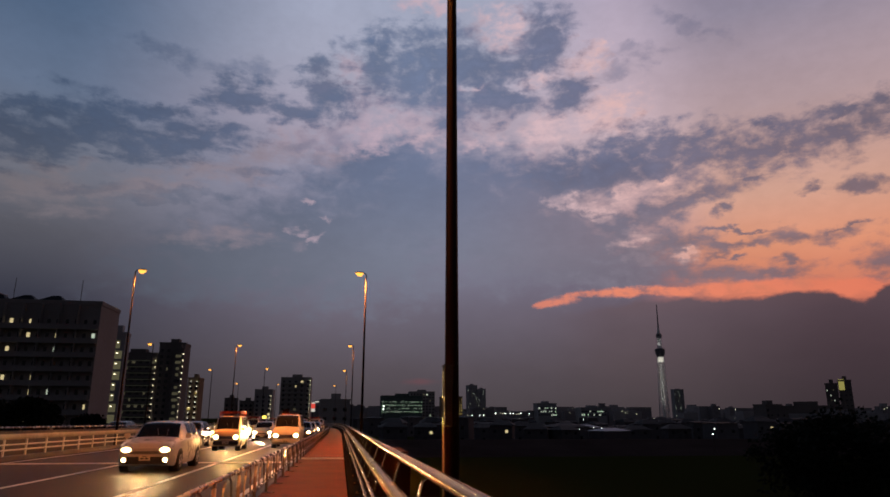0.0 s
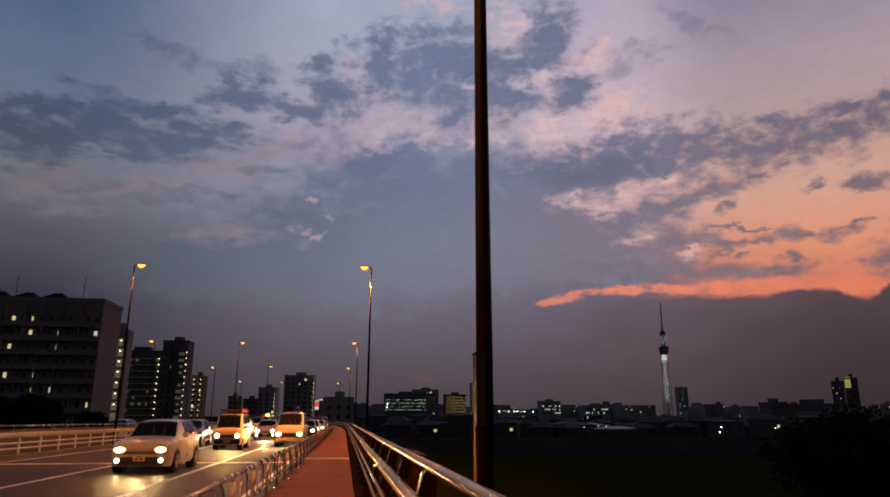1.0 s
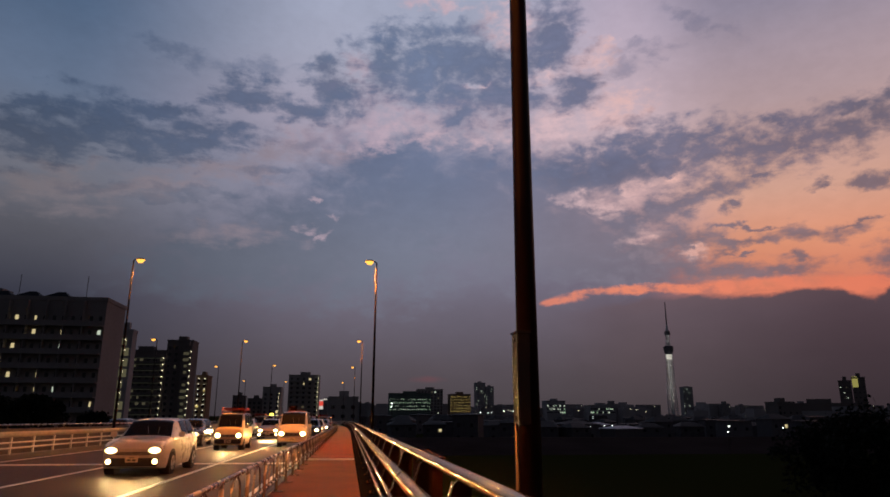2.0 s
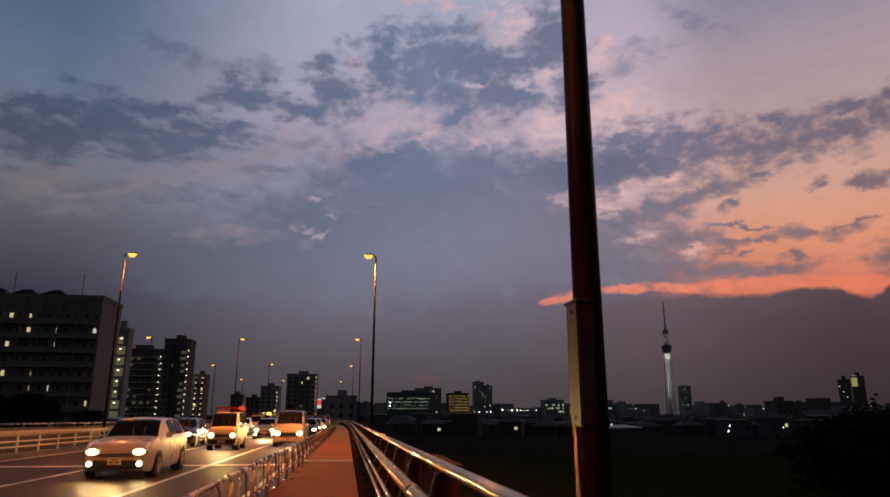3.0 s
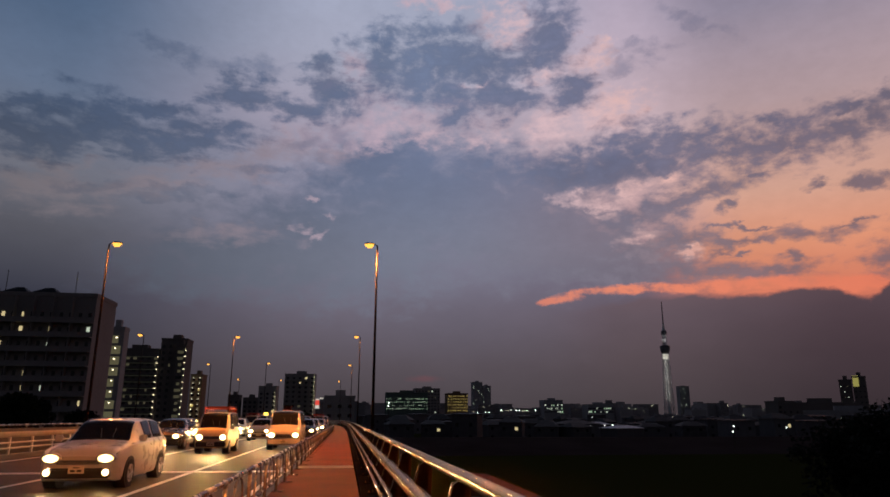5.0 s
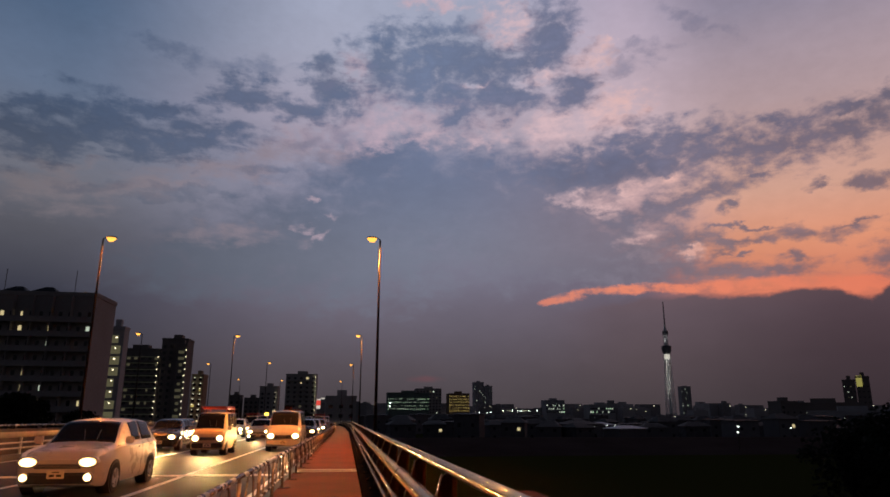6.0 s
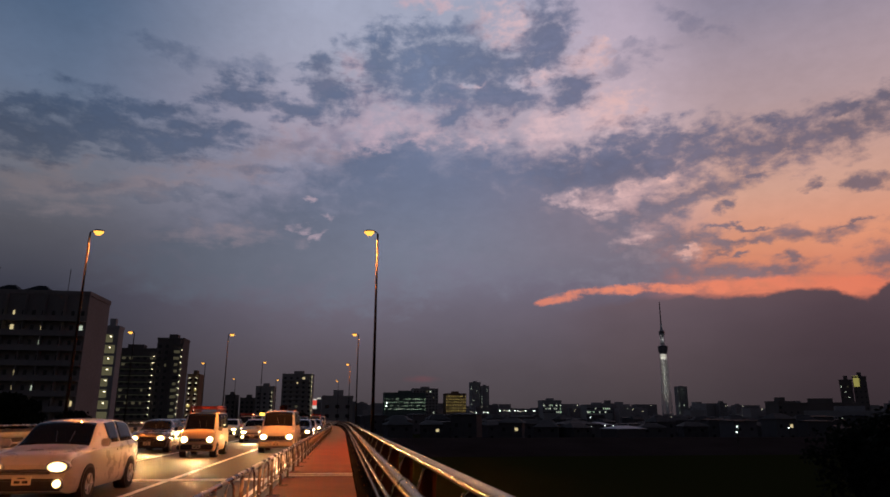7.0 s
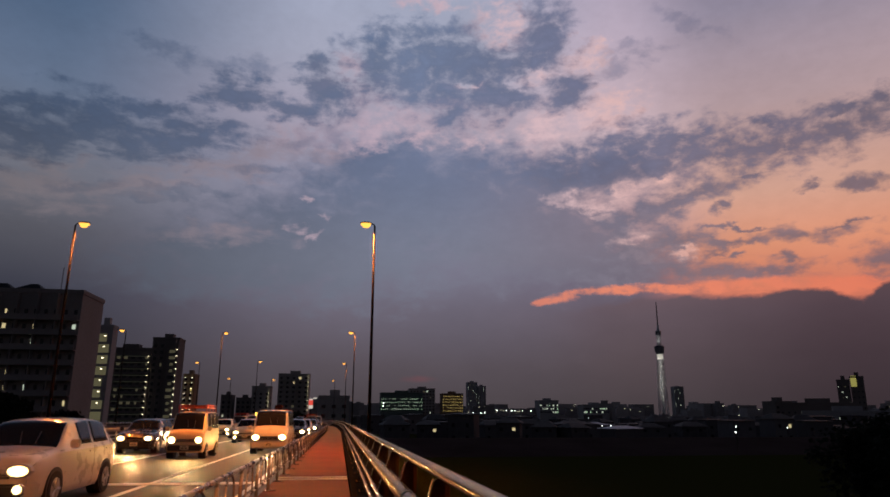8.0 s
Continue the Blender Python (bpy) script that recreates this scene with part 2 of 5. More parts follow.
# the glowing slit over the low cloud bank
slit_field = wmath("MINIMUM", cloud_field(SLIT, close), 0.4)
slit = wstep(wmath("ADD", slit_field, wmath("ADD", wmath("MULTIPLY", edge, 2.2), wmath("MULTIPLY", puff, 1.4))), -0.15, 0.6)
base = wmix(wmath("MULTIPLY", slit, 0.92), base, wramp(across, [(0.55, (204, 124, 108)), (0.66, (232, 136, 106)), (0.9, (222, 122, 94))]))
# the low cloud bank in the east, with a bumpy top
bank_field = wmath("MINIMUM", cloud_field(LOW_BANK, close), 0.3)
bank = wstep(wmath("ADD", bank_field, wmath("ADD", wmath("MULTIPLY", edge, 0.10), wmath("MULTIPLY", puff, 0.10))), -0.03, 0.06)
bank_tint = wramp(wmath("DIVIDE", el, 10.0), [(0.0, (68, 60, 63)), (0.45, (86, 74, 79)), (0.8, (98, 84, 92)), (1.0, (108, 90, 98))])
bank_dark = wramp(wmath("DIVIDE", el, 10.0), [(0.0, (54, 45, 49)), (0.45, (66, 53, 59)), (0.8, (80, 64, 71)), (1.0, (92, 72, 78))])
bank_tint = wmix(wstep(az, 22.0, 42.0), bank_tint, bank_dark)
base = wmix(wmath("MULTIPLY", bank, wstep(az, 17.0, 25.0)), base, bank_tint)
# a faint red patch low in the haze
patch = wstep(wmath("ADD", cloud_field([(6.6, 2.95, 1.7, 0.34, 0.0)], flat), puff), -0.2, 0.9)
base = wmix(wmath("MULTIPLY", patch, 0.17), base, lin(150, 66, 72))
# soft unevenness of the haze
shade = wmath("ADD", wmath("MULTIPLY_ADD", wisp, 0.30, 0.90), wmath("MULTIPLY", puff, wstep(el, 9.0, 16.0, 0.0, 0.16)))
tone = wscale(base, shade)
# below the horizon
final = wmix(wstep(el, -1.5, 0.0), lin(24, 23, 25), tone)
bg = WT.nodes.new("ShaderNodeBackground")
put(bg.inputs[0], final)
bg.inputs[1].default_value = 1.0
WT.links.new(bg.outputs[0], WT.nodes.new("ShaderNodeOutputWorld").inputs[0])

SODIUM = (1.0, 0.27, 0.045)
SLOPE = 0.006


def deck(y, z=0.0):
    """Height on the bridge, which falls gently away from the camera."""
    return z - SLOPE * y


def bend_x(y):
    """How far the bridge has swung to the west at y."""
    return -0.013 * max(0.0, y - 85.0) - 0.0005 * max(0.0, y - 115.0) ** 2


def street_light(x, y, z, watts):
    lamp = bpy.data.lights.new("street_light", "SPOT")
    lamp.energy, lamp.color, lamp.shadow_soft_size = watts, SODIUM, 0.12
    lamp.spot_size, lamp.spot_blend = radians(160), 0.5
    new("street_light", lamp).matrix_world = pose(x, y, z)


LAMP_Y = (7.06, 39.7, 79.7, 119.5, 170.0)
WEST_Y = (2.0, 44.3, 88.0, 127.0, 181.0)
for y in LAMP_Y[:4]:
    street_light(0.78 + bend_x(y), y, deck(y, 9.9), 10500 if y < 60 else 6000)
for y in WEST_Y[:3]:
    street_light(-12.8 + bend_x(y), y, deck(y, 10.6), 3200)

# ---------------------------------------------------------------- materials


def mat(name, colour, rough=0.6, metal=0.0, vary=0.25, grain=8.0, bump=0.15, second=None, coat=0.0, spec=0.5, space="Object", coarse=0.6):
    """A surface with variation at two scales and a fine relief; grain is in features per metre."""
    m = bpy.data.materials.new(name)
    m.use_nodes = True
    t = m.node_tree
    p = t.nodes["Principled BSDF"]
    c = tuple(colour) + (1.0,)
    d = tuple(second) + (1.0,) if second else tuple(x * (1 - vary) for x in colour) + (1.0,)
    tc = t.nodes.new("ShaderNodeTexCoord")
    fine = t.nodes.new("ShaderNodeTexNoise")
    fine.inputs["Scale"].default_value, fine.inputs["Detail"].default_value = grain, 6.0
    big = t.nodes.new("ShaderNodeTexNoise")
    big.inputs["Scale"].default_value, big.inputs["Detail"].default_value = coarse, 4.0
    t.links.new(tc.outputs[space], fine.inputs["Vector"])
    t.links.new(tc.outputs[space], big.inputs["Vector"])
    add = t.nodes.new("ShaderNodeMath")
    add.operation = "MULTIPLY_ADD"
    t.links.new(fine.outputs[0], add.inputs[0])
    add.inputs[1].default_value = 0.6
    half = t.nodes.new("ShaderNodeMath")
    half.operation = "MULTIPLY"
    t.links.new(big.outputs[0], half.inputs[0])
    half.inputs[1].default_value = 0.9
    t.links.new(half.outputs[0], add.inputs[2])
    rng = t.nodes.new("ShaderNodeMapRange")
    t.links.new(add.outputs[0], rng.inputs[0])
    rng.inputs[1].default_value, rng.inputs[2].default_value = 0.5, 1.0
    mix = t.nodes.new("ShaderNodeMix")
    mix.data_type = "RGBA"
    t.links.new(rng.outputs[0], mix.inputs[0])
    mix.inputs[6].default_value, mix.inputs[7].default_value = c, d
    t.links.new(mix.outputs[2], p.inputs["Base Color"])
    rr = t.nodes.new("ShaderNodeMapRange")
    t.links.new(fine.outputs[0], rr.inputs[0])
    rr.inputs[3].default_value, rr.inputs[4].default_value = max(0.02, rough - 0.08), min(1.0, rough + 0.1)
    t.links.new(rr.outputs[0], p.inputs["Roughness"])
    p.inputs["Metallic"].default_value = metal
    p.inputs["Coat Weight"].default_value = coat
    p.inputs["Specular IOR Level"].default_value = spec
    if bump:
        b = t.nodes.new("ShaderNodeBump")
        b.inputs["Strength"].default_value, b.inputs["Distance"].default_value = bump, 0.01
        t.links.new(fine.outputs[0], b.inputs["Height"])
        t.links.new(b.outputs[0], p.inputs["Normal"])
    return m


def glow(name, colour, strength):
    m = bpy.data.materials.new(name)
    m.use_nodes = True
    t = m.node_tree
    t.nodes.clear()
    e = t.nodes.new("ShaderNodeEmission")
    e.inputs[0].default_value, e.inputs[1].default_value = tuple(colour) + (1.0,), strength
    t.links.new(e.outputs[0], t.nodes.new("ShaderNodeOutputMaterial").inputs[0])
    return m


M_ASPHALT = mat("asphalt", (0.050, 0.028, 0.012), 0.50, spec=0.075, grain=40, bump=0.25, vary=0.4, coarse=0.35)
M_PATH = mat("red_paving", (0.160, 0.033, 0.008), 0.75, grain=60, bump=0.2, vary=0.35, coarse=0.8, spec=0.15)
M_KERB = mat("kerb_concrete", (0.16, 0.15, 0.14), 0.8, grain=25, vary=0.4)
M_DARKKERB = mat("weathered_steel", (0.018, 0.016, 0.015), 0.7, spec=0.0, grain=15, vary=0.4)
M_CONCRETE = mat("deck_concrete", (0.28, 0.27, 0.26), 0.85, grain=6, vary=0.35, coarse=0.25)
M_PAINT = mat("road_paint", (0.86, 0.84, 0.78), 0.5, grain=14, vary=0.28, bump=0.1, coarse=1.5)
M_STEEL = mat("polished_steel_pipe", (0.62, 0.44, 0.22), 0.17, 1.0, vary=0.10, grain=1.4, bump=0.0, coarse=0.5)
M_FENCE = mat("galvanised_fence_pipe", (0.31, 0.235, 0.165), 0.26, 0.5, vary=0.2, grain=4, bump=0.02, coarse=1.3)
M_WHITE = mat("white_rail_paint", (0.74, 0.71, 0.64), 0.42, vary=0.3, grain=10, bump=0.05)
M_POLE = mat("brown_pole_paint", (0.019, 0.010, 0.008), 0.42, 0.0, spec=0.10, vary=0.3, grain=14, bump=0.05)
M_BOX = mat("grey_box_paint", (0.028, 0.019, 0.012), 0.5, 0.1, vary=0.2, grain=9, bump=0.05)
M_GRASS = mat("river_grass", (0.042, 0.046, 0.014), 0.95, spec=0.0, vary=0.5, grain=3, bump=0.4, space="Generated", coarse=20)
M_LAMP = glow("sodium_lamp", (1.0, 0.43, 0.07), 2.0)
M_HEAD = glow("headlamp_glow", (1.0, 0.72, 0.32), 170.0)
# weaker emission for a ring that imitates the headlamps' soft halo
M_LAMP_HALO = glow("headlamp_halo_glow", (1.0, 0.66, 0.24), 4.5)
M_WALL_A = mat("grey_tower_block", (0.34, 0.30, 0.285), 0.85, spec=0.1, vary=0.25, grain=1.5, bump=0.0, coarse=0.1)

# ---------------------------------------------------------------- mesh helpers


def finish(name, bm, material, parent=None, label="", smooth=False):
    me = bpy.data.meshes.new(name)
    bmesh.ops.recalc_face_normals(bm, faces=bm.faces)
    if smooth:
        for f in bm.faces:
            f.smooth = True
    bm.to_mesh(me)
    bm.free()
    me.materials.append(material)
    ob = new(name, me)
    if parent:
        ob.parent = parent
    if label:
        ob["label"] = label
    return ob


def part(name, bm, material, parent, label="", smooth=False):
    return finish(name, bm, material, parent, label, smooth)


def box(bm, x0, y0, z0, x1, y1, z1, slope=False):
    vs = [bm.verts.new((x, y, z)) for x in (x0, x1) for y in (y0, y1) for z in (z0, z1)]
    for q in ((0, 1, 3, 2), (4, 6, 7, 5), (0, 4, 5, 1), (2, 3, 7, 6), (0, 2, 6, 4), (1, 5, 7, 3)):
        bm.faces.new([vs[i] for i in q])
    return vs


def sweep(bm, ring, path, closed=True, caps=True):
    """Carry a ring of (x, z) offsets along a path of points (x, y, z) that runs roughly along y."""
    rows = [[bm.verts.new((px + a, py, pz + b)) for a, b in ring] for px, py, pz in path]
    n = len(ring)
    for r0, r1 in zip(rows, rows[1:]):
        for i in range(n if closed else n - 1):
            bm.faces.new((r0[i], r0[(i + 1) % n], r1[(i + 1) % n], r1[i]))
    if caps and closed:
        bm.faces.new(rows[0]), bm.faces.new(rows[-1])


def circle(r, n=12, squash=1.0):
    return [(r * math.cos(2 * math.pi * i / n), squash * r * math.sin(2 * math.pi * i / n)) for i in range(n)]


def tube(bm, pts, r, n=8, r1=None):
    """A round tube through points in space."""
    pts = [Vector(p) for p in pts]
    rows = []
    for i, p in enumerate(pts):
        d = (pts[min(i + 1, len(pts) - 1)] - pts[max(i - 1, 0)]).normalized()
        a = d.cross(Vector((0, 0, 1)) if abs(d.z) < 0.9 else Vector((0, 1, 0))).normalized()
        b = d.cross(a)
        rad = r if r1 is None else r + (r1 - r) * i / (len(pts) - 1)
        rows.append([bm.verts.new(p + rad * (a * math.cos(2 * math.pi * k / n) + b * math.sin(2 * math.pi * k / n))) for k in range(n)])
    for r0, r2 in zip(rows, rows[1:]):
        for k in range(n):
            bm.faces.new((r0[k], r0[(k + 1) % n], r2[(k + 1) % n], r2[k]))
    bm.faces.new(rows[0]), bm.faces.new(rows[-1])


def strip(name, x0, x1, z0, z1, y0, y1, material, step=5.0):
    """A piece of the deck, from x0 to x1 and z0 to z1, following the bridge."""
    bm = bmesh.new()
    n = max(1, int((y1 - y0) / step))
    path = [(bend_x(y), y, deck(y)) for y in (y0 + (y1 - y0) * i / n for i in range(n + 1))]
    sweep(bm, [(x0, z0), (x1, z0), (x1, z1), (x0, z1)], path)
    return finish(name, bm, material)


Y0, Y1 = -60.0, 230.0
ROAD_Z = -0.18
M_BLACK = mat("black_plastic", (0.02, 0.02, 0.022), 0.5, vary=0.2, grain=30, bump=0.05)
M_RUBBER = mat("tyre_rubber", (0.018, 0.018, 0.018), 0.85, vary=0.3, grain=40)
M_ALLOY = mat("wheel_alloy", (0.45, 0.45, 0.46), 0.35, 0.8, vary=0.2, grain=20, bump=0.03)
M_GLASS = mat("tinted_glass", (0.012, 0.013, 0.015), 0.06, vary=0.2, grain=2, bump=0.0, spec=0.35)
M_BODY_WHITE = mat("white_car_paint", (0.58, 0.56, 0.53), 0.28, vary=0.08, grain=3, bump=0.0, coat=0.6)
M_BODY_DARK = mat("dark_car_paint", (0.03, 0.03, 0.034), 0.25, vary=0.2, grain=3, bump=0.0, coat=0.7)
M_BODY_AMBER = mat("cream_van_paint", (0.68, 0.55, 0.36), 0.35, vary=0.1, grain=3, bump=0.0, coat=0.4)
M_ORANGE = mat("orange_container_paint", (0.62, 0.16, 0.03), 0.5, vary=0.25, grain=4, bump=0.1)
M_PLATE = mat("plate_paint", (0.72, 0.66, 0.5), 0.5, vary=0.1, grain=10, bump=0.0)
M_RUST = mat("rust_red_steel", (0.035, 0.011, 0.007), 0.8, spec=0.1, vary=0.45, grain=10, bump=0.3, coarse=2.0)
M_TAIL = glow("tail_lamp", (1.0, 0.03, 0.02), 12.0)
M_WIN_WARM = glow("lit_window_warm", (1.0, 0.82, 0.42), 0.6)
M_WIN_WHITE = glow("lit_window_white", (0.86, 1.0, 0.78), 0.55)
M_WIN_GREEN = glow("lit_window_green", (0.62, 0.95, 0.60), 0.62)
M_WIN_YELLOW = glow("lit_window_yellow", (1.0, 0.72, 0.22), 0.5)
M_WIN_DIM = glow("dim_corridor_light", (0.74, 0.66, 0.40), 0.075)
M_LANDING = glow("landing_light", (0.80, 0.72, 0.40), 0.11)
M_STRIP = glow("lit_corridor_glow", (0.72, 0.72, 0.55), 0.022)
M_BULB = glow("corridor_lamp", (1.0, 0.86, 0.55), 3.0)
M_COOLBULB = glow("park_lamp_white", (0.9, 1.0, 0.92), 4.0)
M_FACADE_GLOW = glow("facade_wash_glow", (0.80, 0.72, 0.20), 0.32)
M_SIGN_RED = glow("sign_red", (1.0, 0.10, 0.07), 0.7)
M_SIGN_WHITE = glow("sign_white", (1.0, 0.92, 0.80), 0.6)
M_SIGN_YELLOW = glow("sign_yellow", (1.0, 0.70, 0.10), 3.0)
M_PANE = mat("dark_pane", (0.02, 0.022, 0.028), 0.15, vary=0.3, grain=0.7, bump=0.0)
M_WALL_B = mat("dark_brown_block", (0.22, 0.188, 0.172), 0.85, spec=0.08, vary=0.3, grain=1.5, bump=0.0, coarse=0.1)
# pale walls; on the far blocks the colour also carries haze and town glow
M_WALL_E = mat("hazy_pale_block", (0.46, 0.41, 0.38), 0.85, spec=0.08, vary=0.3, grain=1.2, bump=0.0, coarse=0.1)
M_WALL_C = mat("tan_block", (0.30, 0.19, 0.12), 0.85, spec=0.08, vary=0.25, grain=1.5, bump=0.0, coarse=0.1)
M_WALL_D = mat("pale_block", (0.42, 0.40, 0.40), 0.85, spec=0.08, vary=0.25, grain=1.0, bump=0.0, coarse=0.08)
M_WALL_G = mat("dim_green_block", (0.17, 0.21, 0.185), 0.85, spec=0.08, vary=0.25, grain=1.0, bump=0.0, coarse=0.08)
M_ROOF = mat("dark_roof_tile", (0.03, 0.03, 0.034), 0.6, spec=0.08, vary=0.3, grain=5, bump=0.2)
M_ROOF_PALE = mat("pale_metal_roof", (0.48, 0.50, 0.55), 0.5, vary=0.2, grain=2, bump=0.0)


def varied_town(name, source, lo, hi):
    """Walls whose tint differs from house to house."""
    m = mat(name, hi, 0.9, spec=0.08, vary=0.3, grain=2, bump=0.0)
    t = m.node_tree
    pick = t.nodes.new("ShaderNodeNewGeometry" if source == "Random Per Island" else "ShaderNodeObjectInfo").outputs[source]
    ramp = t.nodes.new("ShaderNodeMix")
    ramp.data_type = "RGBA"
    ramp.inputs[6].default_value, ramp.inputs[7].default_value = tuple(lo) + (1.0,), tuple(hi) + (1.0,)
    t.links.new(pick, ramp.inputs[0])
    for n in t.nodes:
        if n.type == "MIX" and n != ramp:
            t.links.new(ramp.outputs[2], n.inputs[6])
    return m


# far town: distance haze is put into the colour as a paler base
M_TOWN_HAZE = varied_town("far_town_walls", "Random Per Island", (0.14, 0.125, 0.125), (0.52, 0.48, 0.47))
M_HOUSE = varied_town("house_walls", "Random", (0.05, 0.045, 0.05), (0.19, 0.175, 0.18))
M_TOWER = mat("tower_lattice_paint", (0.62, 0.63, 0.66), 0.5, vary=0.1, grain=0.2, bump=0.0, coarse=0.02)
M_COLLAR_GLOW = glow("collar_floodlight_glow", (1.0, 0.95, 0.80), 0.8)
M_TOWER_D = mat("tower_deck_shell", (0.10, 0.10, 0.13), 0.4, vary=0.1, grain=0.2, bump=0.0)
M_BARK = mat("bark", (0.06, 0.045, 0.035), 0.95, spec=0.08, vary=0.4, grain=12, bump=0.5)
M_LEAF = mat("dark_leaves", (0.014, 0.018, 0.009), 0.8, spec=0.08, vary=0.5, grain=4, bump=0.0)
M_EARTH = mat("bare_river_earth", (0.062, 0.046, 0.043), 1.0, spec=0.0, vary=0.4, grain=2, bump=0.2, coarse=0.1)
M_BARRIER = mat("stained_barrier_concrete", (0.10, 0.085, 0.075), 0.85, vary=0.45, grain=4, bump=0.1, coarse=0.7)

# ---------------------------------------------------------------- land and bridge deck


def slab(name, x0, y0, x1, y1, z0, z1, material):
    bm = bmesh.new()
    box(bm, x0, y0, z0, x1, y1, z1)
    return finish(name, bm, material)


tagged(slab("ground", -4900, -4900, 4900, 4900, -7.5, -7.0, M_GRASS), "dark unlit grassy river flat under the bridge", "ground", kind="structure")
bm = bmesh.new()
lev = [(150, -7.0), (172, -4.2), (178, -4.1), (202, -7.0)]
ends = [[bm.verts.new((x, y, z)) for y, z in lev] for x in (8, 900)]
for i in range(3):
    bm.faces.new((ends[0][i], ends[0][i + 1], ends[1][i + 1], ends[1][i]))
bm.faces.new(ends[0]), bm.faces.new(ends[1]), bm.faces.new((ends[0][0], ends[0][3], ends[1][3], ends[1][0]))
tagged(finish("levee", bm, M_EARTH), "long low dark earth embankment by the river", "embankment", kind="structure")

tagged(strip("bridge_deck", -13.45, 0.85, -1.3, -0.24, Y0, Y1, M_CONCRETE), "grey concrete road bridge slab", "bridge", kind="structure")
tagged(strip("road", -13.0, -1.52, -0.236, ROAD_Z, Y0, Y1, M_ASPHALT), "worn dark asphalt carriageway under orange lamps", "road", kind="structure")
tagged(strip("footway", -1.42, 0.27, -0.236, 0.0, Y0, Y1, M_PATH), "red-brown paved footway along the railing", "pavement", kind="structure")
tagged(strip("kerb", -1.516, -1.424, -0.236, 0.012, Y0, Y1, M_KERB), "concrete kerb between footway and carriageway", "kerb", kind="structure")
tagged(strip("parapet_kerb", 0.274, 0.84, -0.236, 0.1, Y0, Y1, M_DARKKERB), "dark raised edge beam under the steel railing", "kerb", kind="structure")
tagged(strip("west_kerb", -13.44, -13.004, -0.236, 0.0, Y0, Y1, M_KERB), "concrete kerb under the white guard rail", "kerb", kind="structure")
for x in (-4.55, -7.9, -12.55):
    tagged(strip("lane_line", x - 0.075, x + 0.075, ROAD_Z + 0.002, ROAD_Z + 0.007, Y0, Y1, M_PAINT), "long white painted lane line on asphalt", "road marking", kind="structure")
tagged(strip("edge_line", -2.05, -1.93, ROAD_Z + 0.002, ROAD_Z + 0.007, Y0, Y1, M_PAINT), "white painted edge line beside the kerb", "road marking", kind="structure")
# steel expansion joint right across the bridge
bm = bmesh.new()
for y in (28.0, 28.27):
    for k in range(12):
        x = -12.95 + 0.952 * k
        box(bm, x, y, deck(28.3, ROAD_Z - 0.02), x + 0.94, y + 0.23, deck(28.3, ROAD_Z + 0.014))
tagged(finish("road_joint", bm, mat("polished_joint_steel", (0.86, 0.80, 0.68), 0.32, 0.25, vary=0.2, grain=6, bump=0.0)), "shiny steel expansion joint across the carriageway", "joint", kind="structure")
bm = bmesh.new()
for dy in (0.0, 0.5):
    box(bm, -1.41, 26.9 + dy, deck(27.4, 0.001), 0.26, 27.03 + dy, deck(27.0, 0.014))
tagged(finish("footway_joint", bm, mat("worn_joint_steel", (0.72, 0.66, 0.58), 0.4, 0.15, vary=0.4, grain=20)), "thin steel expansion joint across the footway", "joint", kind="structure")
bm = bmesh.new()
for i, y in enumerate((-30, 20, 70, 120, 170)):
    box(bm, -11.5, y - 1.2, -7.2, -1.5, y + 1.2, deck(y, -1.296))
tagged(finish("bridge_pier", bm, M_CONCRETE), "grey concrete wall piers under the bridge", "pier", kind="structure")
# the other carriageway, behind a concrete barrier
tagged(strip("west_deck", -24.0, -14.9, -1.3, -0.2, Y0, Y1, M_CONCRETE), "concrete slab of the neighbouring carriageway", "bridge", kind="structure")
tagged(strip("west_road", -23.5, -15.0, -0.196, -0.15, Y0, Y1, M_ASPHALT), "asphalt of the neighbouring carriageway", "road", kind="structure")
bm = bmesh.new()
path = [(bend_x(y), y, deck(y)) for y in range(-60, 231, 5)]
sweep(bm, [(-14.896, -0.9), (-14.62, -0.9), (-14.62, 0.55), (-14.68, 0.95), (-14.84, 0.95), (-14.896, 0.55)], path)
tagged(finish("concrete_barrier", bm, M_BARRIER), "stained concrete barrier of the neighbouring carriageway", "barrier", kind="structure")
bm = bmesh.new()
sweep(bm, circle(0.04), [(x - 14.76, y, z + 1.1) for x, y, z in path])
for y in range(-58, 230, 3):
    tube(bm, [(bend_x(y) - 14.76, y, deck(y, 0.9)), (bend_x(y) - 14.76, y, deck(y, 1.1))], 0.025, 6)
tagged(finish("barrier_handrail", bm, M_FENCE, smooth=True), "thin steel handrail on the concrete barrier", "handrail", kind="structure")

# ---------------------------------------------------------------- east railing


def rail_path(x, z, y0=Y0, y1=Y1, step=2.5):
    n = int((y1 - y0) / step)
    return [(x + bend_x(y), y, deck(y, z)) for y in (y0 + step * i for i in range(n + 1))]


railing = tagged(new("bridge_railing"), "shiny steel pipe railing on slanted dark posts", "railing")
for name, x, z, r, squash in (("top_rail", 0.70, 1.035, 0.046, 0.85), ("main_rail", 0.545, 0.80, 0.062, 1.0), ("middle_rail", 0.475, 0.575, 0.026, 1.0), ("lower_rail", 0.445, 0.445, 0.026, 1.0)):
    bm = bmesh.new()
    sweep(bm, circle(r, 16, squash), rail_path(x, z))
    part(name, bm, M_STEEL, railing, smooth=True)
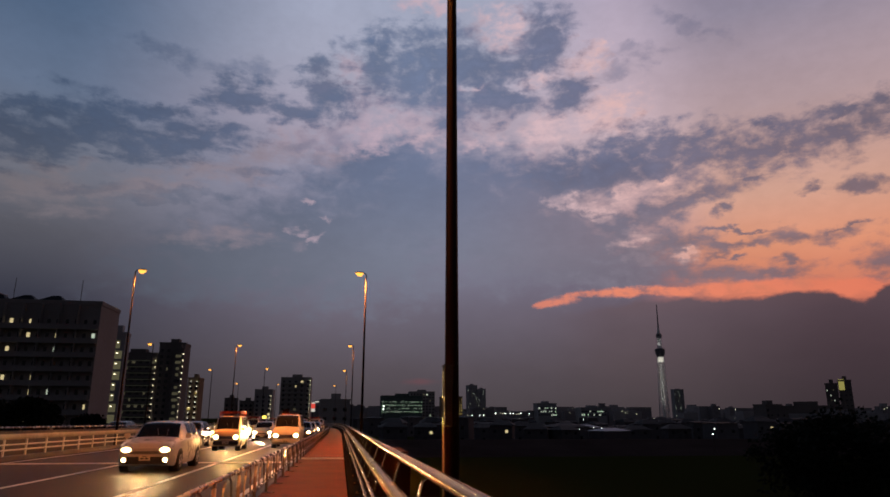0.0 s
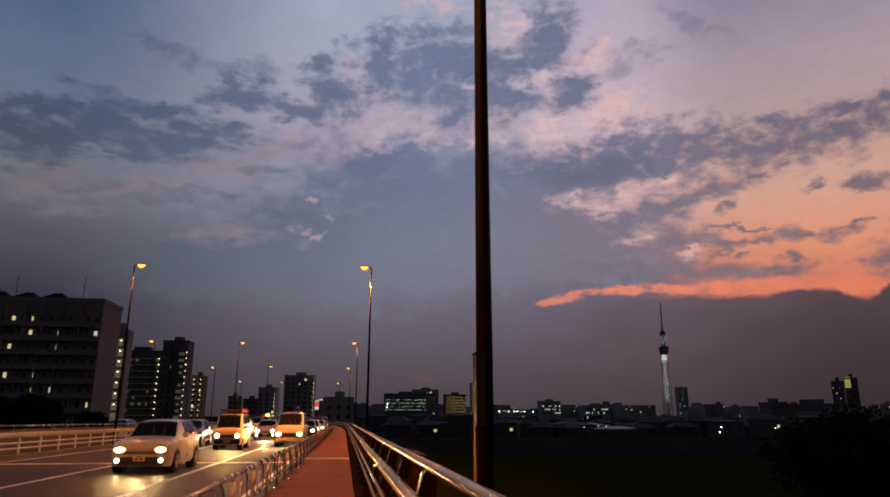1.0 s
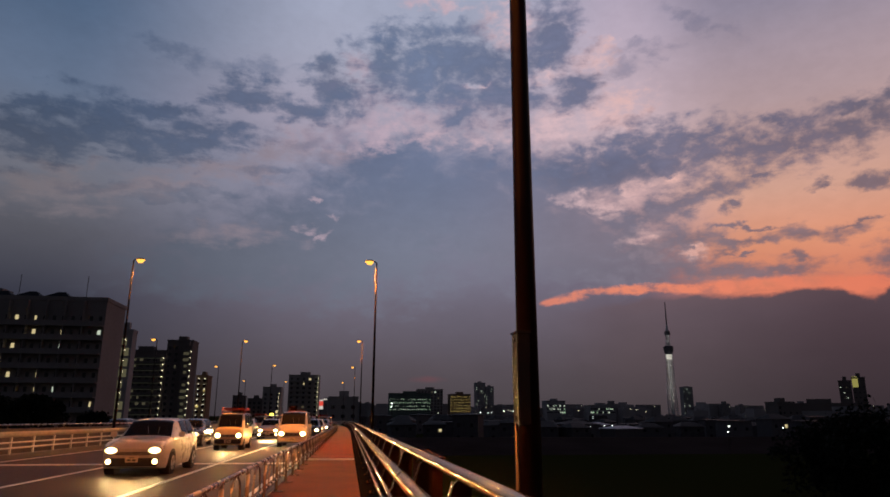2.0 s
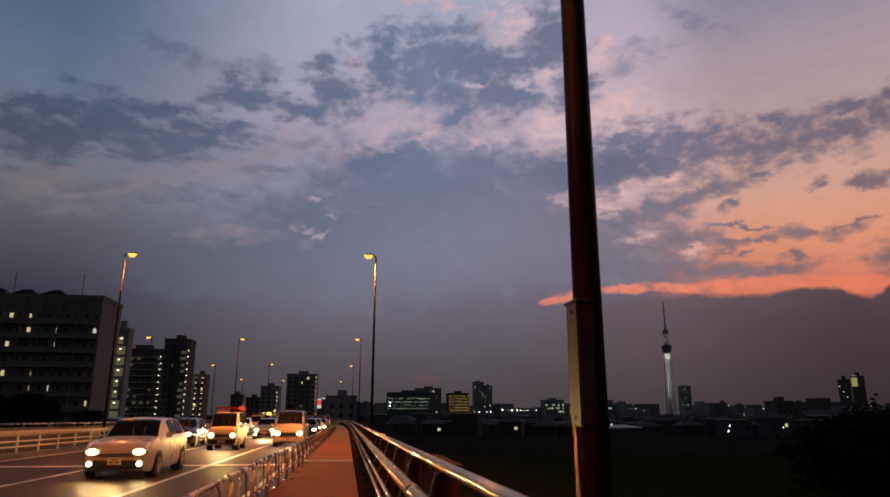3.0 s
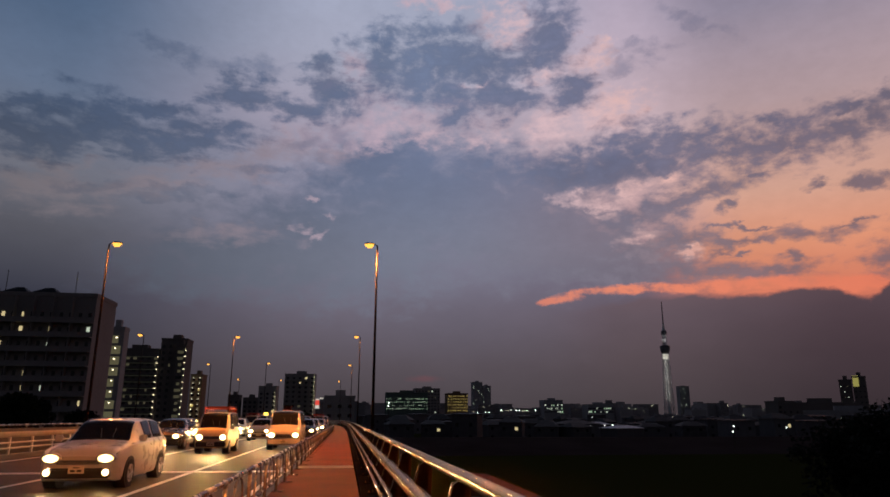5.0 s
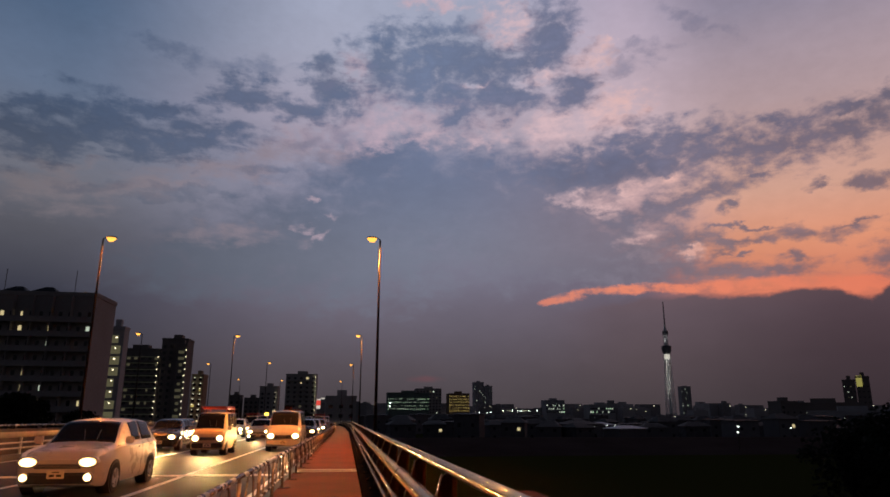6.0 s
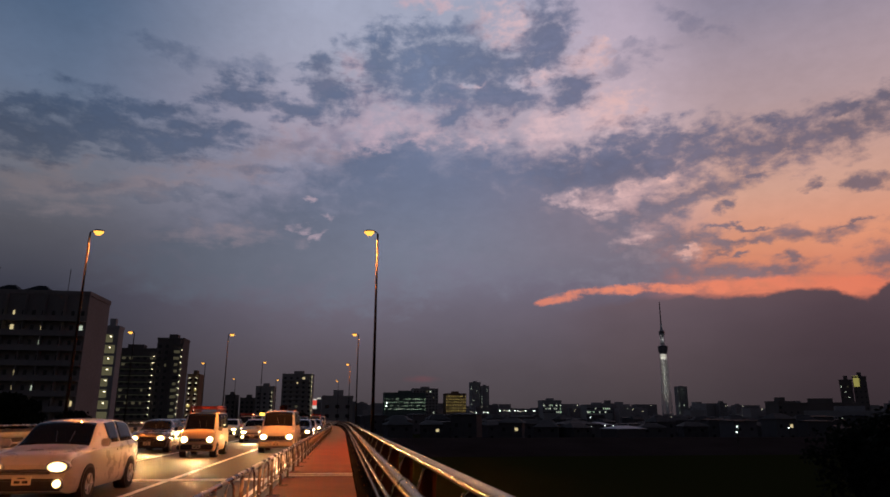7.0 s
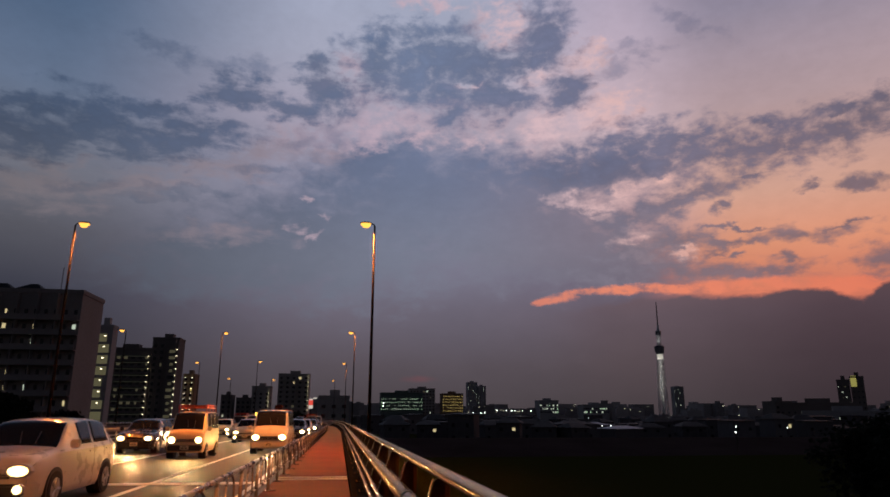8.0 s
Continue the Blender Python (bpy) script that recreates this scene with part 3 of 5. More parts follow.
# the pipes' sleeve joints
bm = bmesh.new()
sweep(bm, circle(0.0645, 16), [(0, -0.11, 0), (0, 0.11, 0)])
sleeve = part("sleeve", bm, M_STEEL, railing, smooth=True)
sleeve.matrix_basis = pose(0.545, 3.4, deck(3.4, 0.80))
for y in [3.4 + 6.0 * i for i in range(-3, 14)]:
    for x, z, k in ((0.545, 0.80, 1.0), (0.475, 0.575, 0.46), (0.445, 0.445, 0.46)):
        if (x, y) != (0.545, 3.4):
            o = new("sleeve", sleeve.data)
            o.parent, o.matrix_basis = railing, pose(x + bend_x(y), y, deck(y, z)) @ Matrix.Diagonal((k, 1, k, 1))
# slanted plate post: inner flange bright, web dark, foot plate with two bolts
bm = bmesh.new()
prof = [(0.49, 0.112), (0.68, 0.112), (0.77, 0.55), (0.785, 0.97), (0.715, 1.005), (0.67, 0.97), (0.62, 0.80), (0.52, 0.50)]
side = [[bm.verts.new((x, y, z)) for x, z in prof] for y in (-0.011, 0.011)]
bm.faces.new(side[0]), bm.faces.new(side[1])
for i in range(len(prof)):
    bm.faces.new((side[0][i], side[0][(i + 1) % 8], side[1][(i + 1) % 8], side[1][i]))
post = part("post", bm, M_POLE, railing, "dark painted slanted post")
bm = bmesh.new()
flange = [(0.475, 0.112), (0.505, 0.50), (0.605, 0.80), (0.660, 0.985)]
rows = [[bm.verts.new((x + d, y, z)) for y in (-0.014, 0.014) for d in (0.0, 0.012)] for x, z in flange]
for a, b in zip(rows, rows[1:]):
    for i, j in ((0, 1), (1, 3), (3, 2), (2, 0)):
        bm.faces.new((a[i], a[j], b[j], b[i]))
bm.faces.new([rows[0][i] for i in (0, 1, 3, 2)]), bm.faces.new([rows[-1][i] for i in (0, 1, 3, 2)])
flange_me = part("post_flange", bm, M_STEEL, post, "bright inner flange")
bm = bmesh.new()
box(bm, 0.40, -0.09, 0.101, 0.78, 0.09, 0.116)
plate = part("foot_plate", bm, M_DARKKERB, post)
bm = bmesh.new()
tube(bm, [(0.435, 0.0, 0.11), (0.435, 0.0, 0.15)], 0.018, 8)
bolts = part("bolt", bm, M_STEEL, post)
bolts.matrix_basis = pose(0, -0.06, 0)
POST_Y = 6.86
post.matrix_basis = pose(bend_x(POST_Y), POST_Y, deck(POST_Y))
for i in range(-14, 75):
    y = POST_Y + 2.0 * i
    if i:
        o = new("post", post.data)
        o.parent, o.matrix_basis = railing, pose(bend_x(y), y, deck(y))
        if y < 60:
            for src in (flange_me, plate, bolts):
                c = new(src.name.split(".")[0], src.data)
                c.parent, c.matrix_basis = o, src.matrix_basis
            c = new("bolt", bolts.data)
            c.parent, c.matrix_basis = o, pose(0, 0.06, 0)

# ---------------------------------------------------------------- kerb fence
fence = tagged(new("kerb_fence"), "low tubular steel fence with hoops on the kerb", "fence")
FX, FT, FB = -1.33, 0.70, 0.24
bm = bmesh.new()
sweep(bm, circle(0.030, 12), rail_path(FX, FT, -20, 200))
part("top_rail", bm, M_FENCE, fence, smooth=True)
bm = bmesh.new()
sweep(bm, circle(0.019, 10), rail_path(FX, FB, -20, 200))
part("bottom_rail", bm, M_FENCE, fence, smooth=True)
bm = bmesh.new()
tube(bm, [(0, 0, 0.0), (0, 0, FT)], 0.028, 10)
fpost = part("post", bm, M_FENCE, fence, smooth=True)
bm = bmesh.new()
box(bm, -0.08, -0.08, 0.001, 0.16, 0.08, 0.016)
fplate = part("base_plate", bm, M_STEEL, fpost, "shiny base plate")
bm = bmesh.new()
w, top = 0.42, FT - 0.03
tube(bm, [(0, -w, FB)] + [(0, -w * 0.82 * math.cos(a), top - 0.20 + 0.20 * math.sin(a)) for a in (math.pi * k / 10 for k in range(11))] + [(0, w, FB)], 0.014, 8)
hoop = part("hoop", bm, M_FENCE, fence, smooth=True)
fpost.matrix_basis = pose(FX, 0.4, deck(0.4))
hoop.matrix_basis = pose(FX, 1.4, deck(1.4))
for i in range(-6, 85):
    y = 0.4 + 2.0 * i
    if i:
        o = new("post", fpost.data)
        o.parent, o.matrix_basis = fence, pose(FX + bend_x(y), y, deck(y))
        c = new("base_plate", fplate.data)
        c.parent = o
        h = new("hoop", hoop.data)
        h.parent, h.matrix_basis = fence, pose(FX + bend_x(y + 1), y + 1.0, deck(y + 1.0))

# ---------------------------------------------------------------- west guard rail
guard = tagged(new("guard_rail"), "white painted guard rail with a solid top band", "guard rail")
GX = -13.15
bm = bmesh.new()
sweep(bm, [(-0.04, 0.66), (0.03, 0.66), (0.06, 0.72), (0.06, 0.80), (0.03, 0.87), (-0.04, 0.87)], rail_path(GX, 0.0))
# the top band is browner and darker than the pipes
part("top_band", bm, mat("brownish_rail_paint", (0.36, 0.30, 0.23), 0.5, vary=0.35, grain=5, bump=0.05, coarse=0.8), guard, "brownish pale solid top band")
for z in (0.24, 0.45):
    bm = bmesh.new()
    sweep(bm, circle(0.032, 10), rail_path(GX + 0.02, z))
    part("pipe", bm, M_WHITE, guard, smooth=True)
bm = bmesh.new()
box(bm, -0.05, -0.05, 0.0, -0.0, 0.05, 0.84)
gpost = part("post", bm, M_WHITE, guard)
gpost.matrix_basis = pose(GX, 2.0, deck(2.0))
for i in range(-15, 105):
    y = 2.0 + 2.0 * i
    if i:
        o = new("post", gpost.data)
        o.parent, o.matrix_basis = guard, pose(GX + bend_x(y), y, deck(y))

# ---------------------------------------------------------------- street lamps


def street_lamp(label, foot=-0.2):
    """A tapered mast with a short arm towards -x and a flat lantern, lit."""
    lamp = tagged(new("street_lamp"), label, "street lamp", "lamps along the bridge")
    bm = bmesh.new()
    tube(bm, [(0, 0, foot + 0.02), (0, 0, 3.0), (0, 0, 6.5), (0, 0, 10.0)], 0.084, 18, 0.045)
    part("mast", bm, M_POLE, lamp, smooth=True)
    bm = bmesh.new()
    tube(bm, [(0, 0, foot), (0, 0, foot + 0.03)], 0.2, 12)
    part("base_flange", bm, M_POLE, lamp)
    bm = bmesh.new()
    tube(bm, [(0, 0, 9.9), (-0.02, 0, 10.04), (-0.12, 0, 10.10), (-0.3, 0, 10.12)], 0.03, 8)
    part("arm", bm, M_POLE, lamp, smooth=True)
    bm = bmesh.new()
    rows = [[bm.verts.new((x, w * math.cos(a), 10.10 + h * math.sin(a))) for a in (math.pi * k / 6 for k in range(7))] for x, w, h in ((-0.16, 0.06, 0.05), (-0.26, 0.13, 0.09), (-0.5, 0.14, 0.09), (-0.66, 0.08, 0.05))]
    for a, b in zip(rows, rows[1:]):
        for k in range(6):
            bm.faces.new((a[k], a[k + 1], b[k + 1], b[k]))
        bm.faces.new((a[0], b[0], b[6], a[6]))
    bm.faces.new(rows[0]), bm.faces.new(rows[-1])
    head = part("lantern", bm, M_POLE, lamp)
    bm = bmesh.new()
    rows = [[bm.verts.new((x, w * math.cos(a), 10.095 - h * math.sin(a))) for a in (math.pi * k / 6 for k in range(7))] for x, w, h in ((-0.18, 0.10, 0.06), (-0.28, 0.15, 0.2), (-0.5, 0.15, 0.2), (-0.64, 0.08, 0.06))]
    for a, b in zip(rows, rows[1:]):
        for k in range(6):
            bm.faces.new((a[k], a[k + 1], b[k + 1], b[k]))
    bm.faces.new(rows[0]), bm.faces.new(rows[-1])
    part("lens", bm, M_LAMP, head, "glowing orange lamp bowl")
    return lamp


lamp_e = street_lamp("tall brown street lamp with a lit orange lantern")
lamp_e.matrix_basis = pose(1.28, LAMP_Y[1], deck(LAMP_Y[1]))
for y in LAMP_Y[2:]:
    copy_thing(lamp_e, pose(1.28 + bend_x(y), y, deck(y)))
for y in WEST_Y:
    copy_thing(lamp_e, pose(-13.32 + bend_x(y), y, deck(y, 0.205)) @ Matrix.Rotation(math.pi, 4, "Z") @ Matrix.Diagonal((1, 1, 1.05, 1)))
for y in (41.0, 82.0, 122.0, 166.0):
    copy_thing(lamp_e, pose(-21.8 + bend_x(y), y, deck(y, 0.05)))
# brackets that carry the masts outside the railing
bm = bmesh.new()
for y in LAMP_Y:
    box(bm, 0.85 + bend_x(y), y - 0.3, deck(y, -0.9), 1.55 + bend_x(y), y + 0.3, deck(y, -0.2))
tagged(finish("mast_bracket", bm, M_CONCRETE), "concrete brackets under the lamp masts", "bracket", kind="structure")

# ---------------------------------------------------------------- the near mast with its box
PX, PY = 1.236, 7.118
mast = copy_thing(lamp_e, pose(PX, PY, deck(PY)))
tagged(mast, "tall dark brown street lamp with a switch box strapped on")
bm = bmesh.new()
box(bm, -0.045, -0.085, 0.0, 0.045, 0.085, 0.625)
bmesh.ops.bevel(bm, geom=bm.edges[:], offset=0.008, segments=2, affect="EDGES")
case = part("switch_box", bm, M_BOX, mast, "narrow grey painted switch box")
case.matrix_basis = pose(1.192 - PX, 7.12 - PY, 1.285 - deck(PY))
bm = bmesh.new()
box(bm, -0.052, -0.095, 0.623, 0.05, 0.09, 0.637)
part("lid", bm, M_BOX, case)
for z in (0.045, 0.58):
    bm = bmesh.new()
    tube(bm, [(-0.044, 0.0, z), (-0.052, 0.0, z)], 0.012, 10)
    part("screw", bm, M_BLACK, case)
bm = bmesh.new()
tube(bm, [(1.152 - PX, 0.03, -0.2), (1.152 - PX, 0.03, 1.34)], 0.013, 10)
part("conduit", bm, mat("grey_conduit_plastic", (0.09, 0.085, 0.075), 0.5, vary=0.15, grain=6, bump=0.0), mast, "thin grey cable conduit", smooth=True)

# a rusty cabinet hung outside the railing
cabinet = tagged(new("rusty_cabinet"), "rust-red steel cabinet hung outside the railing", "cabinet")
bm = bmesh.new()
box(bm, 0.87, 10.1, 0.25, 1.05, 11.7, 0.88)
bmesh.ops.bevel(bm, geom=bm.edges[:], offset=0.015, segments=2, affect="EDGES")
part("body", bm, M_RUST, cabinet)
bm = bmesh.new()
box(bm, 0.85, 10.06, 0.88, 1.07, 11.74, 0.90)
part("lid", bm, M_RUST, cabinet)
for y in (10.4, 11.4):
    bm = bmesh.new()
    box(bm, 0.78, y - 0.03, 0.82, 0.88, y + 0.03, 0.86)
    part("hanger", bm, M_DARKKERB, cabinet)

# ---------------------------------------------------------------- vehicles
# a body is a row of stations from nose to tail: y, sill z, belt z, roof z, half width at the belt, half width at the roof


def station(st, t):
    """The station at the fractional index t, eased so that the body's lines run smoothly and never overshoot."""
    i = min(int(t), len(st) - 2)
    u = t - i
    out = []
    for k in range(6):
        v = [row[k] for row in st]
        d = [b - a for a, b in zip(v, v[1:])]

        def slope(n):
            if n == 0 or n == len(st) - 1:
                return d[min(n, len(d) - 1)]
            return 2 * d[n - 1] * d[n] / (d[n - 1] + d[n]) if d[n - 1] * d[n] > 0 else 0.0
        m0, m1 = slope(i), slope(i + 1)
        out.append((2 * u ** 3 - 3 * u * u + 1) * v[i] + (u ** 3 - 2 * u * u + u) * m0 + (3 * u * u - 2 * u ** 3) * v[i + 1] + (u ** 3 - u * u) * m1)
    return out


def section(row, grow=0.0):
    """Half a body's cross-section, from the sill up to the middle of the roof."""
    y, zs, zb, zr, wb, wr = row
    pts = [(wb * 0.93, zs), (wb * 0.985, zs + 0.10), (wb, zs + 0.22), (wb * 1.005, (zs + zb) / 2 + 0.08), (wb * 0.99, zb - 0.03), (wb * 0.96, zb), (wr + (wb - wr) * 0.10, zr - 0.10), (wr * 0.97, zr - 0.035), (wr * 0.88, zr - 0.004), (wr * 0.45, zr + 0.018), (0.0, zr + 0.024)]
    return [(x + grow, y, z) for x, z in pts]


def skin(bm, rows, close=False):
    """Faces between rows of points."""
    made = [[bm.verts.new(p) for p in r] for r in rows]
    n = len(made[0])
    for a, b in zip(made, made[1:]):
        for i in range(n if close else n - 1):
            bm.faces.new((a[i], a[(i + 1) % n], b[(i + 1) % n], b[i]))
    return made


def loft(bm, st):
    steps = [i + k / 5 for i in range(len(st) - 1) for k in range(5)] + [len(st) - 1]
    rows = []
    for t in steps:
        half = section(station(st, t))
        rows.append([(-x, y, z) for x, y, z in half] + [p for p in reversed(half[:-1])])
    made = skin(bm, rows, True)
    bm.faces.new(made[0]), bm.faces.new(made[-1])


def shell_pane(bm, st, t0, t1, k0, k1, side, lift):
    """A pane that lies on the body between two fractional stations and two points of the section."""
    outer, inner = [], []
    for n in range(9):
        row = section(station(st, t0 + (t1 - t0) * n / 8))
        strip_o, strip_i = [], []
        for m in range(7):
            k = k0 + (k1 - k0) * m / 6
            a, b = row[min(int(k), 10)], row[min(int(k) + 1, 10)]
            f = k - int(k)
            p = [a[c] + (b[c] - a[c]) * f for c in range(3)]
            strip_o.append((side * (p[0] + lift[0]), p[1] + lift[1], p[2] + lift[2]))
            strip_i.append((side * (p[0] - 0.02), p[1], p[2] - 0.01))
        outer.append(strip_o), inner.append(strip_i)
    o, i = skin(bm, outer), skin(bm, inner)
    rim_o = o[0] + [r[-1] for r in o[1:]] + o[-1][-2::-1] + [r[0] for r in o[-2:0:-1]]
    rim_i = i[0] + [r[-1] for r in i[1:]] + i[-1][-2::-1] + [r[0] for r in i[-2:0:-1]]
    for q in range(len(rim_o)):
        w = (q + 1) % len(rim_o)
        bm.faces.new((rim_o[q], rim_o[w], rim_i[w], rim_i[q]))


def vehicle(name, label, category, paint, st, screen, sides, wheels, lamps, lamp_mat, plate_z=0.45, mirror=True, grille=(0.6, 0.9)):
    """st: stations; screen: the two stations the windscreen spans; sides: pairs of stations with side glass."""
    car = tagged(new(name), label, category, "oncoming traffic")
    bm = bmesh.new()
    loft(bm, st)
    body = part("body", bm, paint, car, smooth=True)
    body.data.set_sharp_from_angle(angle=radians(38))
    # windscreen in two mirrored halves joined along the middle
    bm = bmesh.new()
    for s in (-1, 1):
        shell_pane(bm, st, screen[0] + 0.10, screen[1] - 0.06, 7.4, 10.0, s, (0.0, -0.012, 0.012))
    bmesh.ops.remove_doubles(bm, verts=bm.verts, dist=0.0005)
    glass = part("windscreen", bm, M_GLASS, car, smooth=True)
    for s in (-1, 1):
        bm = bmesh.new()
        lo, hi = section(station(st, screen[0] + 0.14))[9], section(station(st, screen[0] + 0.5))[9 if s > 0 else 10]
        tube(bm, [(lo[0] * (0.9 if s > 0 else 0.1), lo[1] - 0.03, lo[2] + 0.03), (hi[0] - 0.05 + 0.02 * s, hi[1] - 0.03, hi[2] + 0.03)], 0.009, 5)
        part("wiper", bm, M_BLACK, glass)
    for n, (i, j) in enumerate(sides):
        for s in (-1, 1):
            bm = bmesh.new()
            shell_pane(bm, st, i + (0.25 if n == 0 else 0.06), j - 0.06, 5.15, 6.75, s, (0.008, 0.0, 0.004))
            part("side_window", bm, M_GLASS, car, smooth=True)
            a = section(station(st, j - 0.22))[4]
            bm = bmesh.new()
            box(bm, s * a[0] - 0.022, a[1] - 0.09, a[2] - 0.075, s * a[0] + 0.022, a[1] + 0.09, a[2] - 0.045)
            part("door_handle", bm, paint, car)
            b = section(station(st, j))
            bm = bmesh.new()
            skin(bm, [[(s * (p[0] + 0.002), p[1] + d, p[2]) for p in b[1:6]] for d in (-0.006, 0.006)])
            part("door_seam", bm, M_BLACK, body)
    # wheels in dark arches
    for y, w, r in wheels:
        for s in (-1, 1):
            bm = bmesh.new()
            tube(bm, [(s * (w - 0.25), y, r + 0.02), (s * (w + 0.012), y, r + 0.02)], r * 1.16, 24)
            part("wheel_arch", bm, M_BLACK, car)
            bm = bmesh.new()
            tube(bm, [(s * (w - 0.20), y, r), (s * (w - 0.17), y, r), (s * (w + 0.01), y, r), (s * (w + 0.024), y, r)], r, 20)
            tyre = part("wheel", bm, M_RUBBER, car, "black rubber tyre")
            bm = bmesh.new()
            tube(bm, [(s * (w + 0.0), y, r), (s * (w + 0.028), y, r)], r * 0.64, 20)
            for k in range(5):
                a = 2 * math.pi * k / 5
                tube(bm, [(s * (w + 0.026), y, r), (s * (w + 0.03), y + r * 0.6 * math.cos(a), r + r * 0.6 * math.sin(a))], 0.028, 6)
            part("rim", bm, M_ALLOY, tyre)
    nose = st[0]
    y = nose[0]
    wide = nose[4]
    bm = bmesh.new()
    box(bm, -wide * 0.62, y - 0.03, grille[0], wide * 0.62, y + 0.05, grille[1])
    gr = part("grille", bm, M_BLACK, car)
    bm = bmesh.new()
    for k in range(3):
        z = grille[0] + (grille[1] - grille[0]) * (k + 0.6) / 3.2
        box(bm, -wide * 0.58, y - 0.042, z, wide * 0.58, y - 0.02, z + 0.009)
    part("grille_bar", bm, M_ALLOY, gr)
    bm = bmesh.new()
    box(bm, -wide * 0.98, y - 0.07, nose[1] + 0.02, wide * 0.98, y + 0.12, nose[1] + 0.24)
    bmesh.ops.bevel(bm, geom=bm.edges[:], offset=0.04, segments=2, affect="EDGES")
    part("bumper", bm, M_BLACK if name == "truck" or paint == M_BODY_AMBER or st is HATCH else paint, car)
    bm = bmesh.new()
    box(bm, -0.165, y - 0.09, plate_z - 0.08, 0.165, y - 0.072, plate_z + 0.08)
    pl = part("plate", bm, M_PLATE, car, "pale plate with dark bars")
    bm = bmesh.new()
    for x0, x1, z0, z1 in ((-0.07, 0.07, 0.035, 0.055), (-0.12, -0.02, -0.045, 0.0), (0.02, 0.12, -0.045, 0.0)):
        box(bm, x0, y - 0.096, plate_z + z0, x1, y - 0.0905, plate_z + z1)
    part("plate_bar", bm, M_BLACK, pl)
    for x, z, w, h in lamps:
        for s in (-1, 1):
            bm = bmesh.new()
            n = 12
            front = 0.055 if z > 0.5 else 0.085
            turns = [(math.cos(2 * math.pi * k / n), math.sin(2 * math.pi * k / n)) for k in range(n)]
            ring = [bm.verts.new((s * x + 0.62 * w * c, y - front, z + 0.62 * h * d)) for c, d in turns]
            back = [bm.verts.new((s * x + 0.5 * w * c, y + 0.06, z + 0.5 * h * d)) for c, d in turns]
            mid = bm.verts.new((s * x, y - front - 0.02, z))
            for k in range(n):
                bm.faces.new((ring[k], ring[(k + 1) % n], mid))
                bm.faces.new((ring[k], back[k], back[(k + 1) % n], ring[(k + 1) % n]))
            bm.faces.new(back)
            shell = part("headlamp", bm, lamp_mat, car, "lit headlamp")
            # added ring, glowing by itself, fades the bright core out like bloom
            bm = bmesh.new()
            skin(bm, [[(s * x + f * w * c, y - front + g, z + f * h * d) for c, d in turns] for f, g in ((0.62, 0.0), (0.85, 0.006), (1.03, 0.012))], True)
            part("reflector", bm, M_LAMP_HALO, shell, "yellow self-glowing ring imitating the headlamp's halo")
            bm = bmesh.new()
            inner = [(s * x + 1.03 * w * math.cos(2 * math.pi * k / n), y - front + 0.005, z + 1.03 * h * math.sin(2 * math.pi * k / n)) for k in range(n)]
            outer = [(s * x + 1.30 * w * math.cos(2 * math.pi * k / n), y - front + 0.025, z + 1.34 * h * math.sin(2 * math.pi * k / n)) for k in range(n)]
            back = [(p[0], y + 0.12, p[2]) for p in outer]
            skin(bm, [inner, outer, back], True)
            part("bezel", bm, M_ALLOY, shell, "bright lamp bezel")
    if mirror:
        k = st[screen[0]]
        for s in (-1, 1):
            bm = bmesh.new()
            x = s * (k[4] + 0.10)
            box(bm, x - 0.09, k[0] + 0.16, k[2] + 0.04, x + 0.09, k[0] + 0.26, k[2] + 0.20)
            bmesh.ops.bevel(bm, geom=bm.edges[:], offset=0.025, segments=2, affect="EDGES")
            part("mirror", bm, paint, car)
    bm = bmesh.new()
    tail = st[-1]
    for s in (-1, 1):
        box(bm, s * tail[4] * 0.82 - 0.08, tail[0] - 0.02, tail[2] - 0.22, s * tail[4] * 0.82 + 0.08, tail[0] + 0.03, tail[2] + 0.1)
    part("tail_lamp", bm, M_TAIL, car)
    return car


HATCH = [(-2.15, 0.25, 0.68, 0.72, 0.72, 0.66), (-1.95, 0.2, 0.86, 0.90, 0.84, 0.72), (-1.05, 0.2, 0.98, 1.02, 0.875, 0.74), (-0.30, 0.2, 1.0, 1.50, 0.88, 0.64), (0.55, 0.2, 1.0, 1.56, 0.88, 0.65), (1.55, 0.2, 1.02, 1.50, 0.87, 0.64), (2.05, 0.25, 1.02, 1.10, 0.82, 0.66), (2.15, 0.35, 0.9, 0.94, 0.76, 0.64)]
VAN = [(-2.25, 0.3, 0.85, 0.9, 0.78, 0.70), (-2.12, 0.25, 1.02, 1.08, 0.84, 0.76), (-1.85, 0.25, 1.08, 1.22, 0.845, 0.74), (-1.25, 0.25, 1.1, 1.93, 0.845, 0.70), (-0.2, 0.25, 1.1, 1.98, 0.845, 0.71), (1.1, 0.25, 1.1, 1.98, 0.845, 0.71), (2.15, 0.25, 1.1, 1.96, 0.845, 0.71), (2.25, 0.3, 1.1, 1.85, 0.83, 0.70)]
KEI = [(-1.7, 0.3, 0.85, 0.90, 0.68, 0.60), (-1.6, 0.25, 1.0, 1.05, 0.73, 0.66), (-1.4, 0.25, 1.05, 1.12, 0.735, 0.64), (-0.95, 0.25, 1.05, 1.80, 0.735, 0.61), (0.0, 0.25, 1.05, 1.86, 0.735, 0.62), (0.8, 0.25, 1.05, 1.86, 0.735, 0.62), (1.6, 0.25, 1.05, 1.84, 0.735, 0.62), (1.68, 0.3, 1.05, 1.75, 0.72, 0.60)]
